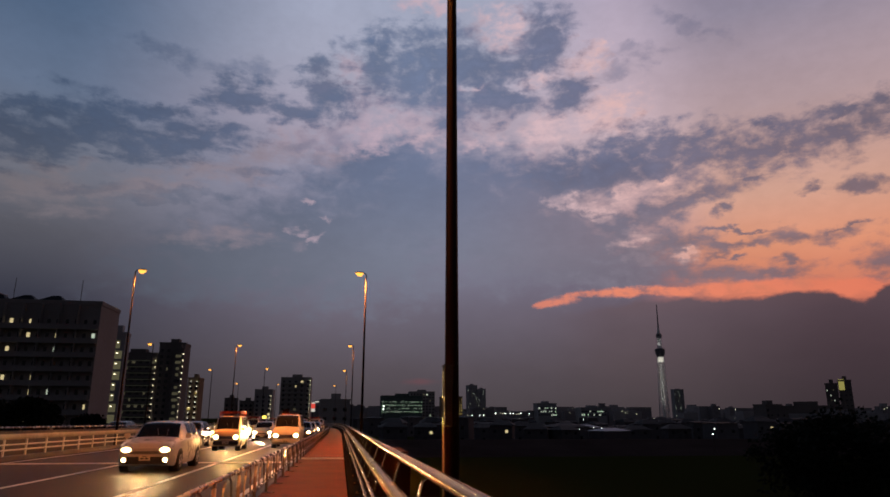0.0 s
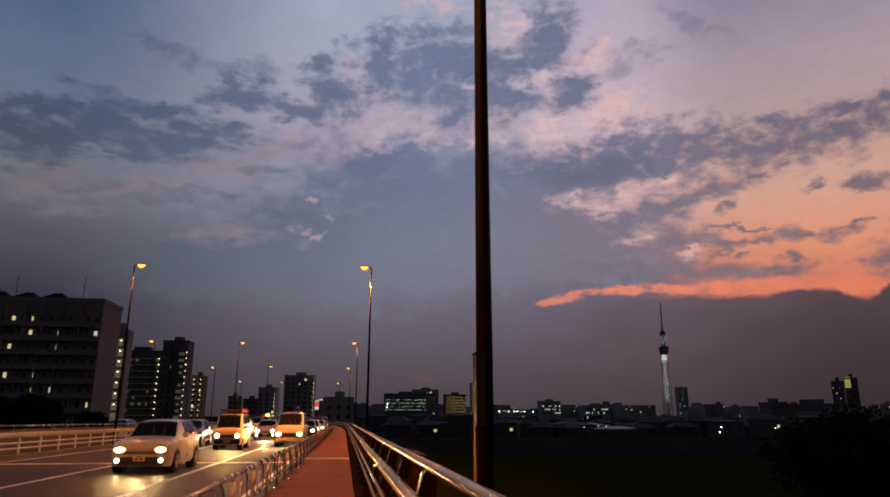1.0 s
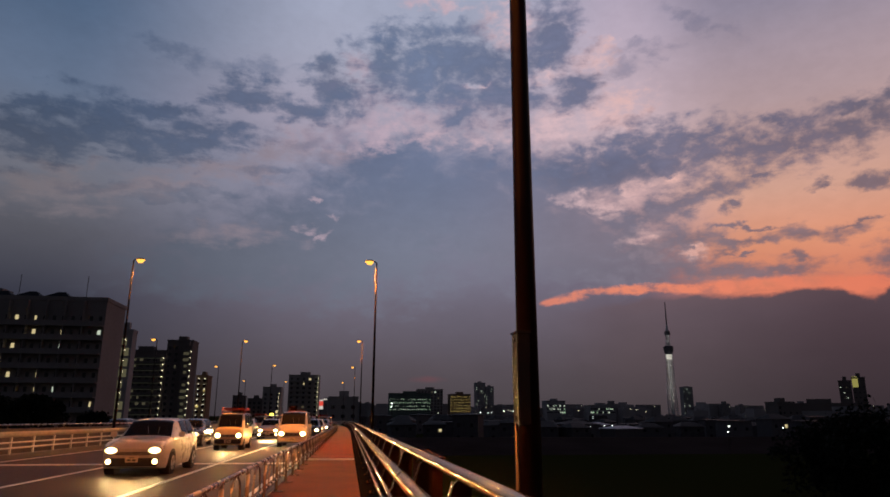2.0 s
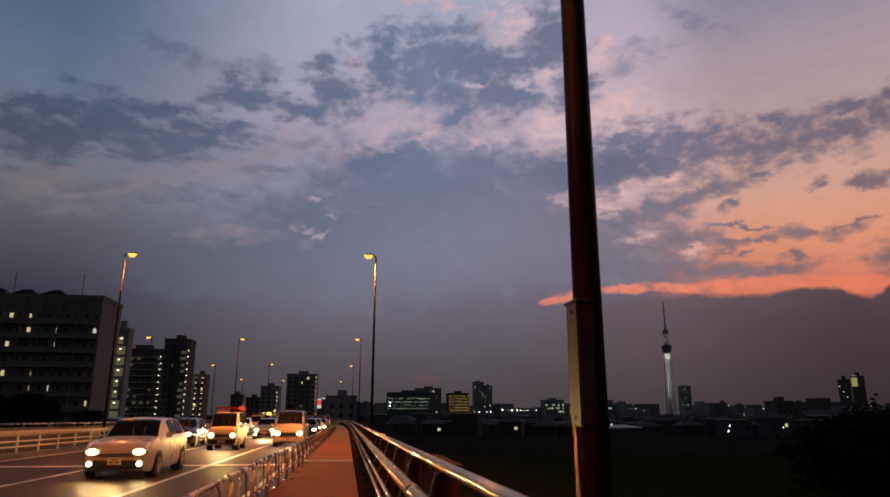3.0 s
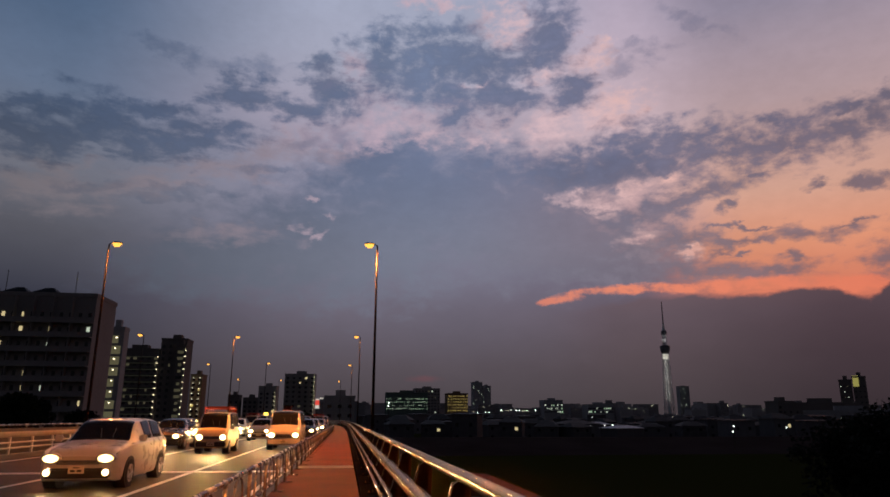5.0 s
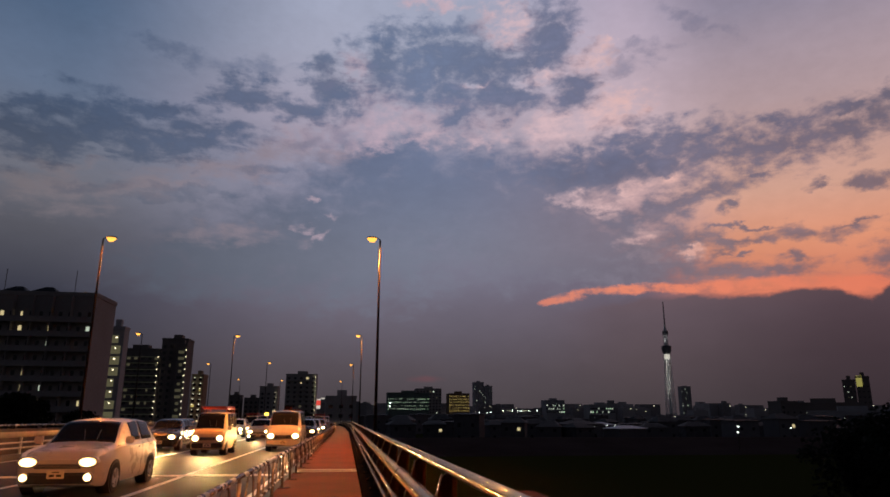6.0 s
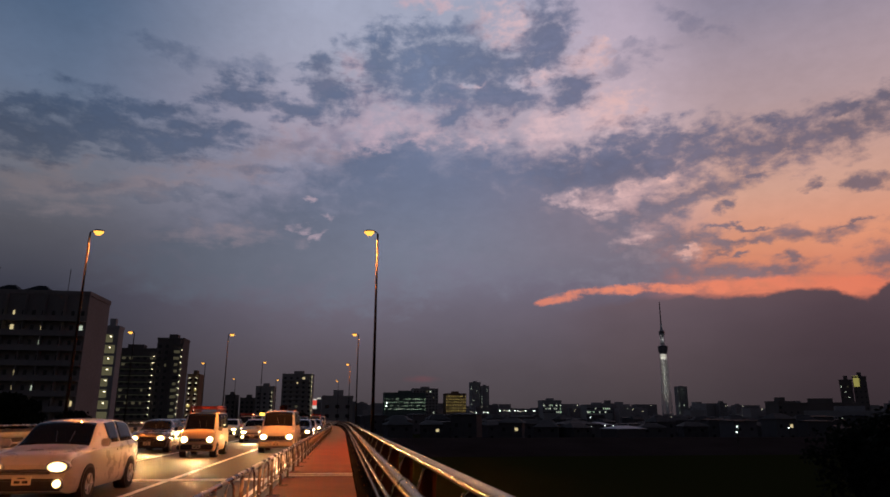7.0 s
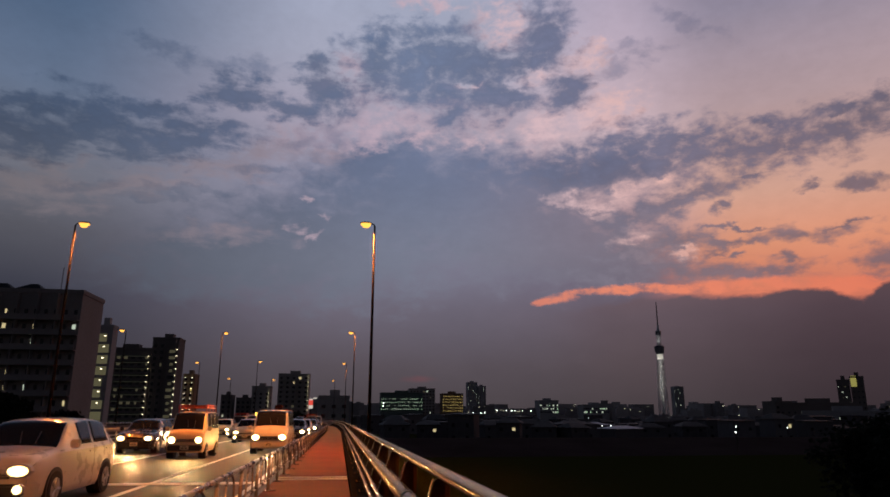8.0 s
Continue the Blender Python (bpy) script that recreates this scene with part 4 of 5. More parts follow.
CAB = [(-2.6, 0.35, 1.05, 1.10, 0.92, 0.84), (-2.55, 0.3, 1.18, 1.24, 0.94, 0.86), (-2.4, 0.3, 1.22, 1.98, 0.94, 0.80), (-1.5, 0.3, 1.22, 2.08, 0.94, 0.81), (-1.05, 0.3, 1.22, 2.05, 0.94, 0.81), (-0.95, 0.5, 1.2, 1.95, 0.92, 0.80)]

hatch = vehicle("car", "white hatchback driving with bright headlamps and fog lamps", "car", M_BODY_WHITE, HATCH, (2, 3), ((3, 4), (4, 5)), ((-1.35, 0.875, 0.32), (1.35, 0.875, 0.32)), ((0.58, 0.70, 0.17, 0.09), (0.62, 0.40, 0.08, 0.075)), M_HEAD, 0.46, grille=(0.57, 0.66))
van = vehicle("van", "white one-box van driving with lit headlamps", "van", M_BODY_WHITE, VAN, (2, 3), ((3, 4), (4, 5), (5, 6)), ((-1.45, 0.845, 0.32), (1.3, 0.845, 0.32)), ((0.60, 0.76, 0.17, 0.13),), M_HEAD, 0.45, grille=(0.62, 0.8))
kei = vehicle("van", "small cream van with a red roof rack and lit headlamps", "van", M_BODY_AMBER, KEI, (2, 3), ((3, 4), (4, 5), (5, 6)), ((-1.1, 0.735, 0.28), (1.1, 0.735, 0.28)), ((0.52, 0.74, 0.14, 0.13),), M_HEAD, 0.45, grille=(0.66, 0.78))
sedan = vehicle("car", "dark car driving with bright headlamps", "car", M_BODY_DARK, HATCH, (2, 3), ((3, 4), (4, 5)), ((-1.35, 0.875, 0.32), (1.35, 0.875, 0.32)), ((0.60, 0.69, 0.17, 0.10),), M_HEAD, 0.44, grille=(0.5, 0.68))
truck = vehicle("truck", "orange truck with a red-orange container and lit headlamps", "truck", M_ORANGE, CAB, (1, 2), ((2, 3),), ((-1.75, 0.90, 0.36), (1.5, 0.90, 0.36)), ((0.70, 0.72, 0.15, 0.12),), M_HEAD, 0.5, grille=(0.75, 0.95))
# the small van's roof rack: two rails on feet and a row of cross bars
bm = bmesh.new()
for s in (-0.56, 0.56):
    tube(bm, [(s, -0.75, 2.02), (s, 1.45, 2.02)], 0.03, 8)
    tube(bm, [(s, -0.75, 2.12), (s, 1.45, 2.12)], 0.022, 8)
    for y in (-0.7, 0.0, 0.7, 1.4):
        tube(bm, [(s, y, 1.82), (s, y, 2.12)], 0.02, 6)
for k in range(8):
    tube(bm, [(-0.56, -0.7 + 0.3 * k, 2.02), (0.56, -0.7 + 0.3 * k, 2.02)], 0.022, 6)
rack = part("roof_rack", bm, mat("red_rack_enamel", (0.42, 0.05, 0.03), 0.4, 0.1, vary=0.25, grain=12, bump=0.03), kei, "red tubular roof rack")
bm = bmesh.new()
box(bm, -0.50, -0.6, 2.05, 0.50, 1.3, 2.13)
part("rack_board", bm, mat("red_load_board", (0.36, 0.05, 0.03), 0.6, vary=0.3, grain=8), rack)
bm = bmesh.new()
box(bm, -0.9, -0.9, 0.55, 0.9, 2.6, 0.75)
part("chassis", bm, M_BLACK, truck)
bm = bmesh.new()
box(bm, -0.92, -0.7, 0.76, 0.92, 2.6, 2.55)
bmesh.ops.bevel(bm, geom=bm.edges[:], offset=0.03, segments=1, affect="EDGES")
cont = part("container", bm, M_ORANGE, truck, "orange ribbed container")
for k in range(7):
    bm = bmesh.new()
    x = -0.78 + 0.26 * k
    box(bm, x - 0.03, -0.73, 0.8, x + 0.03, -0.698, 2.5)
    part("rib", bm, M_ORANGE, cont)
bm = bmesh.new()
box(bm, -0.85, -0.5, 2.56, -0.05, 0.6, 3.05)
part("tool_chest", bm, M_RUST, truck)

LANE = (-3.15, -6.2, -9.9)


def park(ob, lane, y, first=False, drift=0.0):
    m = pose(LANE[lane] + drift + bend_x(y), y, deck(y, ROAD_Z + 0.004))
    if first:
        ob.matrix_basis = m
        return ob
    return copy_thing(ob, m)


park(hatch, 1, 25.2, True, 0.25)
park(kei, 1, 41.0, True, 0.1)
park(van, 0, 45.0, True)
park(sedan, 2, 46.0, True, 0.6)
park(truck, 1, 88.0, True)
for ob, lane, y, dr in ((hatch, 1, 60.0, 0.0), (sedan, 0, 62.0, 0.0), (hatch, 2, 72.0, 0.1), (hatch, 0, 72.0, 0.0), (van, 1, 76.5, -0.1), (kei, 2, 82.0, 0.1), (sedan, 0, 84.0, 0.1), (van, 2, 92.0, 0.0), (hatch, 0, 100.0, 0.0), (kei, 2, 108.0, 0.2), (sedan, 1, 112.0, 0.0), (van, 0, 120.0, 0.1),
                        (hatch, 1, 130.0, 0.0), (sedan, 2, 128.0, 0.0), (hatch, 0, 140.0, 0.0), (kei, 1, 150.0, 0.1), (van, 2, 150.0, 0.0), (sedan, 0, 160.0, 0.0), (hatch, 2, 60.0, 0.5), (sedan, 1, 70.0, 0.1), (kei, 1, 97.0, 0.0), (hatch, 2, 118.0, 0.0), (kei, 0, 92.0, 0.0), (hatch, 1, 121.0, 0.0), (sedan, 0, 110.0, 0.0), (van, 1, 140.0, 0.0)):
    park(ob, lane, y, drift=dr)
# two cars that drive away on the other carriageway show their tail lamps
for ob, x, y in ((sedan, -17.5, 60.0), (sedan, -18.0, 90.0)):
    copy_thing(ob, pose(x + bend_x(y), y, deck(y, -0.148), 0, 0, 180))


def beam(x, y, watts, warm=(1.0, 0.60, 0.22)):
    lamp = bpy.data.lights.new("headlight_beam", "SPOT")
    lamp.energy, lamp.color, lamp.shadow_soft_size = watts, warm, 0.1
    lamp.spot_size, lamp.spot_blend = radians(64), 0.8
    new("headlight_beam", lamp).matrix_world = look((x, y, deck(y, 0.55)), (x, y - 9.0, deck(y - 9.0, 0.25)))


for lane, y, watts in ((0, 81.6, 13000), (0, 97.6, 13000), (2, 89.5, 9000), (1, 109.6, 13000), (0, 117.5, 13000), (0, 137.5, 13000)):
    beam(LANE[lane] + bend_x(y), y, watts)
for x, y in ((LANE[1] + 0.25, 22.9), (LANE[1] + 0.1, 39.1), (LANE[2] + 0.6, 43.7), (LANE[0], 42.6), (LANE[1], 57.7), (LANE[0], 59.7)):
    beam(x, y, 260 if y < 30 else 700 if y < 50 else 2200)

# ---------------------------------------------------------------- buildings


def unit_box(name, sx, sy, sz):
    bm = bmesh.new()
    box(bm, -sx / 2, -sy / 2, 0.0, sx / 2, sy / 2, sz)
    me = bpy.data.meshes.new(name)
    bmesh.ops.recalc_face_normals(bm, faces=bm.faces)
    bm.to_mesh(me)
    bm.free()
    return me


def shared(me, material, name):
    me = me.copy()
    me.materials.clear()
    me.materials.append(material)
    return me


def building(label, x0, x1, y0, y1, top, wall, floor_h=2.9, bay=3.2, lit=0.06, lit_mats=None, style="balcony", lamps=(), seed=1, name="apartment_building", category="building", rows_from=0, win=(1.5, 1.5), roof=True, strips=False, turn=0.0):
    """A block with its storeys: windows in bays on the face towards the camera and the flank, slabs or balconies, roof parapet."""
    rnd = random.Random(seed)
    b = tagged(new(name), label, category)
    xm, ym = (x0 + x1) / 2, y0
    w, d, h = x1 - x0, y1 - y0, top + 7.0
    b.matrix_basis = pose(xm, ym, -7.0, 0, 0, turn)
    bm = bmesh.new()
    box(bm, -w / 2, 0, 0, w / 2, d, h)
    wallp = part("wall", bm, wall, b)
    if roof:
        bm = bmesh.new()
        box(bm, -w / 2 - 0.15, -0.15, h - 0.5, w / 2 + 0.15, d + 0.15, h + 0.35)
        part("parapet", bm, wall, b)
        bm = bmesh.new()
        box(bm, -w * 0.15, d * 0.3, h + 0.34, w * 0.18, d * 0.7, h + 2.4)
        part("roof_house", bm, wall, b)
    floors = int((h - 1.0) / floor_h)
    bays = max(1, int(w / bay))
    ww, wh = win
    dark = shared(unit_box("window", ww, 0.10, wh), M_PANE, "window")
    lits = [shared(unit_box("window", ww * k, 0.10, wh * q), m, "window") for m in (lit_mats or [M_WIN_WARM, M_WIN_WHITE]) for k, q in ((1.0, 1.0), (0.55, 0.95))]
    if style in ("balcony", "corridor"):
        depth = 1.3
        bm = bmesh.new()
        box(bm, -w / 2 + 0.02, -depth, 0.0, w / 2 - 0.02, 0.0, 0.16)
        box(bm, -w / 2 + 0.02, -depth, 0.16, w / 2 - 0.02, -depth + 0.12, 1.12)
        bal = finish("balcony", bm, wall, b)
        bal.matrix_basis = pose(0, 0, floor_h * rows_from)
        for f in range(rows_from + 1, floors):
            o = new("balcony", bal.data)
            o.parent, o.matrix_basis = b, pose(0, 0, floor_h * f)
    if style == "balcony":
        bm = bmesh.new()
        box(bm, -0.06, -1.28, 0.0, 0.06, 0.0, h - 0.6)
        fin = finish("partition", bm, wall, b)
        fin.matrix_basis = pose(-w / 2 + bay, 0, 0)
        for k in range(2, bays):
            if k % 2:
                o = new("partition", fin.data)
                o.parent, o.matrix_basis = b, pose(-w / 2 + bay * k, 0, 0)
    for f in range(rows_from, floors):
        z = floor_h * f + 0.95
        for k in range(bays):
            x = -w / 2 + (k + 0.5) * w / bays
            data = rnd.choice(lits) if rnd.random() < lit else dark
            o = new("window", data)
            o.parent, o.matrix_basis = b, pose(x, -0.03, z)
    # faintly emissive strips stand in for lamplit corridor walls and ceilings
    if strips:
        glim = shared(unit_box("ceiling_light", w * 0.94, 0.06, 0.35), M_STRIP, "ceiling_light")
        for f in range(rows_from, floors):
            o = new("ceiling_light", glim)
            o.parent, o.matrix_basis = b, pose(0, -0.2, floor_h * f + 2.3)
    bulb = shared(unit_box("corridor_lamp", 0.42, 0.2, 0.28), M_BULB, "corridor_lamp")
    for fx, only in lamps:
        for f in range(max(rows_from, only), floors):
            o = new("corridor_lamp", bulb)
            o.parent, o.matrix_basis = b, pose(-w / 2 + fx * w, -1.15 if style != "plain" else -0.12, floor_h * f + 2.35)
    return b


block_a = building("large grey slab apartment block with balconies, few windows lit", -122.0, -51.3, 150.0, 162.0, 25.0, M_WALL_A, 2.9, 1.8, 0.17, [M_WIN_WARM, M_WIN_WHITE], "balcony", seed=14, rows_from=1, win=(0.62, 1.25))
for x in (2.0, 13.6, 19.2, 24.9):
    bm = bmesh.new()
    vs = [bm.verts.new(p) for p in ((-2.6, 0, 0), (2.6, 0, 0), (2.6, 4, 0), (-2.6, 4, 0), (-0.3, 1.6, 1.25), (1.1, 1.6, 1.25), (1.1, 2.4, 1.25), (-0.3, 2.4, 1.25))]
    for q in ((0, 1, 5, 4), (1, 2, 6, 5), (2, 3, 7, 6), (3, 0, 4, 7), (4, 5, 6, 7), (0, 3, 2, 1)):
        bm.faces.new([vs[i] for i in q])
    o = part("solar_rack", bm, M_ROOF, block_a, "dark tilted panel rack")
    o.matrix_basis = pose(x, 0.4, 32.36)
for x in (15.9, 29.5):
    bm = bmesh.new()
    tube(bm, [(x, 4, 32), (x, 4, 37.6)], 0.07, 6)
    part("aerial", bm, M_BLACK, block_a)
building("pale stair tower with dim greenish lit landings", -65.1, -60.6, 199.0, 203.0, 24.2, M_WALL_D, 2.9, 4.5, 1.0, [M_LANDING], "plain", seed=5, win=(3.4, 2.2), lamps=((0.6, 3),))
building("dark apartment block with lit corridor lamps on every storey", -109.0, -87.4, 338.0, 352.0, 31.0, M_WALL_B, 2.9, 3.0, 0.3, [M_WIN_DIM], "corridor", lamps=((0.97, 2),), seed=21, strips=True)
building("dark apartment tower with a lit stair column", -87.2, -75.4, 338.0, 350.0, 36.0, M_WALL_B, 2.9, 2.4, 0.04, [M_WIN_DIM], "plain", lamps=(), seed=22, win=(1.2, 1.4))
building("narrow block with bright yellowish landings on every storey", -79.2, -74.6, 333.0, 337.8, 32.8, M_WALL_B, 2.9, 4.6, 0.9, [M_WIN_DIM], "plain", seed=23, win=(2.6, 1.3), lamps=((0.95, 1),))
building("tan apartment block with two columns of corridor lamps", -82.6, -76.6, 385.0, 397.0, 22.0, M_WALL_C, 2.75, 2.2, 0.05, [M_WIN_YELLOW], "corridor", lamps=((0.25, 0), (0.8, 0)), seed=31)
building("dark apartment block with lamps at one edge", -38.8, -19.7, 447.0, 465.0, 26.3, M_WALL_E, 2.9, 3.2, 0.05, [M_WIN_WARM, M_WIN_DIM], "corridor", lamps=((0.97, 2),), seed=41)
building("dark mid-rise block with few lit windows", -59.3, -47.1, 485.0, 500.0, 20.0, M_WALL_E, 2.9, 3.2, 0.10, [M_WIN_WARM], "plain", lamps=((0.9, 1),), seed=42)
building("dark mid-rise block with few lit windows", -78.6, -71.4, 482.0, 496.0, 14.0, M_WALL_B, 2.9, 3.0, 0.12, None, "plain", seed=43)
building("dark low block with few lit windows", -69.0, -59.6, 484.0, 500.0, 12.2, M_WALL_B, 2.9, 3.0, 0.08, None, "plain", seed=44)
building("plain grey building at the end of the bridge", -7.4, 3.3, 252.0, 264.0, 7.6, M_WALL_E, 3.2, 3.5, 0.0, None, "plain", seed=45, win=(1.4, 1.2))
building("long dim green office block with rows of lit windows", 38.1, 78.0, 656.0, 676.0, 21.8, M_WALL_G, 3.1, 1.75, 0.85, [M_WIN_GREEN, M_WIN_WHITE, M_WIN_GREEN], "plain", seed=51, win=(0.6, 0.95), rows_from=4)
building("dark stepped block behind the offices", 70.0, 96.0, 700.0, 720.0, 27.5, M_WALL_E, 3.0, 3.2, 0.12, [M_WIN_WHITE, M_WIN_DIM], "plain", seed=52)
building("office block with a grid of yellow lit windows", 96.3, 116.1, 650.0, 668.0, 21.2, M_WALL_C, 2.7, 1.6, 0.97, [M_WIN_YELLOW], "plain", seed=53, win=(0.55, 1.0), rows_from=4)
building("slim residential tower with scattered lit windows", 203.0, 219.0, 1087.0, 1103.0, 53.0, M_WALL_D, 3.0, 2.6, 0.28, [M_WIN_WHITE, M_WIN_DIM, M_WIN_DIM], "plain", seed=54, win=(0.9, 0.9))
building("slim residential tower beside its twin", 219.4, 232.5, 1085.0, 1100.0, 47.0, M_WALL_D, 3.0, 2.6, 0.2, [M_WIN_WHITE, M_WIN_DIM, M_WIN_DIM], "plain", seed=55, win=(0.9, 0.9))
building("low hospital-like block with green-white lit windows", 199.7, 219.3, 677.0, 695.0, 16.0, M_WALL_D, 3.3, 2.0, 0.45, [M_WIN_WHITE, M_WIN_GREEN], "plain", seed=56, win=(1.4, 1.4), rows_from=3)
building("low wide block with a row of green-white windows", 236.0, 262.0, 650.0, 668.0, 11.5, M_WALL_D, 3.3, 2.0, 0.40, [M_WIN_WHITE, M_WIN_GREEN], "plain", seed=57, win=(1.4, 1.4), rows_from=3)
building("dark apartment block with rows of small lamps", 262.0, 268.0, 335.0, 341.0, 20.0, M_WALL_B, 2.8, 1.5, 0.4, [M_WIN_DIM, M_WIN_WHITE], "plain", seed=61, win=(0.5, 0.5), turn=-39.0)
crown = building("dark block with a floodlit yellow facade", 266.9, 273.1, 330.9, 337.0, 21.6, M_WALL_B, 2.8, 2.0, 0.0, None, "plain", seed=62, win=(0.6, 0.6), turn=-39.0)
# the floodlight on the facade is an emissive panel, no lamp shines here
bm = bmesh.new()
box(bm, -2.9, -0.12, 23.5, -0.2, -0.02, 29.2)
part("facade_glow_panel", bm, M_FACADE_GLOW, crown, "yellow facade panel, self-glowing in place of floodlight")
building("dark low block with a column of lamps", 236.0, 246.0, 352.0, 364.0, 9.0, M_WALL_B, 2.8, 2.4, 0.2, [M_WIN_WHITE], "plain", seed=63, lamps=((0.95, 1),))
building("broad dark block in the distance beside the great tower", 1146.0, 1182.0, 2221.0, 2245.0, 100.0, M_WALL_D, 4.0, 6.0, 0.08, [M_WIN_WHITE], "plain", seed=64, win=(3.0, 2.0))
building("long pale low block with a few lit windows", 207.0, 243.0, 286.0, 298.0, 3.4, M_WALL_D, 3.0, 2.6, 0.10, [M_WIN_WHITE, M_WIN_DIM], "plain", seed=71, win=(0.8, 0.8), turn=-36.0)
building("dark low block in front of the floodlit tower", 218.0, 252.0, 318.0, 330.0, 7.6, M_WALL_B, 2.9, 2.8, 0.08, [M_WIN_WHITE], "plain", seed=72, win=(0.7, 0.8), turn=-36.0)
# ---------------------------------------------------------------- the great lattice tower
TX, TY = 1875.0, 3767.0
tower = tagged(new("broadcast_tower"), "very tall slender lattice broadcast tower, floodlit white", "tower")
tower.matrix_basis = pose(TX, TY, -7.0)


def lattice(bm, z0, z1, r0, r1, turns, n=8, thick=2.0, levels=10):
    for k in range(n):
        for s in (-1, 1):
            pts = []
            for i in range(levels + 1):
                t = i / levels
                a = 2 * math.pi * k / n + s * turns * t * math.pi
                r = r0 + (r1 - r0) * t
                pts.append((r * math.cos(a), r * math.sin(a), z0 + (z1 - z0) * t))
            tube(bm, pts, thick, 4)


bm = bmesh.new()
lattice(bm, 0, 365, 31, 18, 0.9, 12, 1.0, 18)
part("lattice_shaft", bm, M_TOWER, tower)
bm = bmesh.new()
tube(bm, [(0, 0, 0), (0, 0, 480)], 9.0, 14, 6)
part("core", bm, M_TOWER, tower)
for z in range(40, 360, 32):
    bm = bmesh.new()
    r = 32 - 13 * z / 365
    tube(bm, [(r * math.cos(a), r * math.sin(a), z) for a in (2 * math.pi * k / 16 for k in range(17))], 1.2, 4)
    part("ring_beam", bm, M_TOWER, tower)
bm = bmesh.new()
rows = [(18, 364), (26, 378), (29, 402), (27, 412), (15, 416)]
ringv = [[bm.verts.new((r * math.cos(2 * math.pi * k / 24), r * math.sin(2 * math.pi * k / 24), z)) for k in range(24)] for r, z in rows]
for a, b in zip(ringv, ringv[1:]):
    for k in range(24):
        bm.faces.new((a[k], a[(k + 1) % 24], b[(k + 1) % 24], b[k]))
bm.faces.new(ringv[0]), bm.faces.new(ringv[-1])
deck1 = part("lower_gallery", bm, M_TOWER_D, tower, "dark round viewing gallery")
bm = bmesh.new()
tube(bm, [(0, 0, 406), (0, 0, 409)], 29.6, 24)
part("gallery_window", bm, M_PANE, deck1, "dark window band")
bm = bmesh.new()
lattice(bm, 416, 480, 13, 11, 0.5, 6, 1.4, 4)
part("upper_lattice", bm, M_TOWER, tower)
bm = bmesh.new()
tube(bm, [(0, 0, 478), (0, 0, 482), (0, 0, 497), (0, 0, 502)], 17, 20, 16)
deck2 = part("upper_gallery", bm, M_TOWER_D, tower)
bm = bmesh.new()
tube(bm, [(0, 0, 489), (0, 0, 492)], 18.2, 20)
part("gallery_window", bm, M_PANE, deck2, "dark window band")
bm = bmesh.new()
tube(bm, [(0, 0, 502), (0, 0, 514), (0, 0, 540)], 10, 12, 5)
part("mast_base", bm, M_TOWER, tower)
bm = bmesh.new()
tube(bm, [(0, 0, 532), (0, 0, 678)], 4.2, 10, 2.6)
part("antenna", bm, M_TOWER_D, tower)
# floodlit spots up the shaft
bm = bmesh.new()
tube(bm, [(0, 0, 2.6), (0, 0, 4)], 1.9, 8)
spot = part("flood_spot", bm, glow("tower_spot_light", (1.0, 0.95, 0.84), 2.6), tower)
spot.matrix_basis = pose(-12, -20, 60)
for i in range(30):
    z = 92 + i * 8.4
    r = 32 - 13 * z / 365 + 2.0
    a = -2.13 + (0.34, -0.3, 0.1, -0.12)[i % 4]
    o = new("flood_spot", spot.data)
    o.parent, o.matrix_basis = tower, pose(r * math.cos(a), r * math.sin(a), z)
# collar under the lower gallery: its floodlighting is emission of the surface itself
bm = bmesh.new()
tube(bm, [(0, 0, 334), (0, 0, 363)], 13.0, 16, 17.5)
part("glow_collar", bm, M_COLLAR_GLOW, tower, "bright collar, self-glowing in place of floodlight")


def flood(eye, target, watts, spread):
    lamp = bpy.data.lights.new("flood_light", "SPOT")
    lamp.energy, lamp.color, lamp.shadow_soft_size = watts, (1.0, 0.97, 0.9), 2.0
    lamp.spot_size, lamp.spot_blend = radians(spread), 0.6
    new("flood_light", lamp).matrix_world = look(eye, target)


# floodlights of the tower: from its foot, and on the lower gallery's roof
flood((TX - 90, TY - 180, 30.0), (TX, TY, 330.0), 2.4e5, 60)
flood((TX - 26, TY - 50, 412.0), (TX, TY, 480.0), 5.0e4, 80)

# ---------------------------------------------------------------- town across the river


def house(label, w, d, h, roof_h, roof_mat, lit):
    b = tagged(new("house"), label, "house", "houses across the river")
    bm = bmesh.new()
    box(bm, -w / 2, 0, 0, w / 2, d, h)
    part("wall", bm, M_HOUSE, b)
    bm = bmesh.new()
    vs = [bm.verts.new(p) for p in ((-w / 2 - 0.5, -0.5, h), (w / 2 + 0.5, -0.5, h), (w / 2 + 0.5, d + 0.5, h), (-w / 2 - 0.5, d + 0.5, h), (-w * 0.25, d / 2, h + roof_h), (w * 0.25, d / 2, h + roof_h))]
    for q in ((0, 1, 5, 4), (1, 2, 5), (2, 3, 4, 5), (3, 0, 4), (0, 3, 2, 1)):
        bm.faces.new([vs[i] for i in q])
    part("roof", bm, roof_mat, b)
    for i, (x, z) in enumerate(((-w * 0.28, 1.0), (w * 0.25, 1.0), (-w * 0.28, 3.9), (w * 0.25, 3.9))):
        if z + 1.3 < h:
            bm = bmesh.new()
            box(bm, x - 0.45, -0.06, z, x + 0.45, 0.02, z + 0.9)
            part("window", bm, lit if lit and i == 3 else M_PANE, b)
    return b


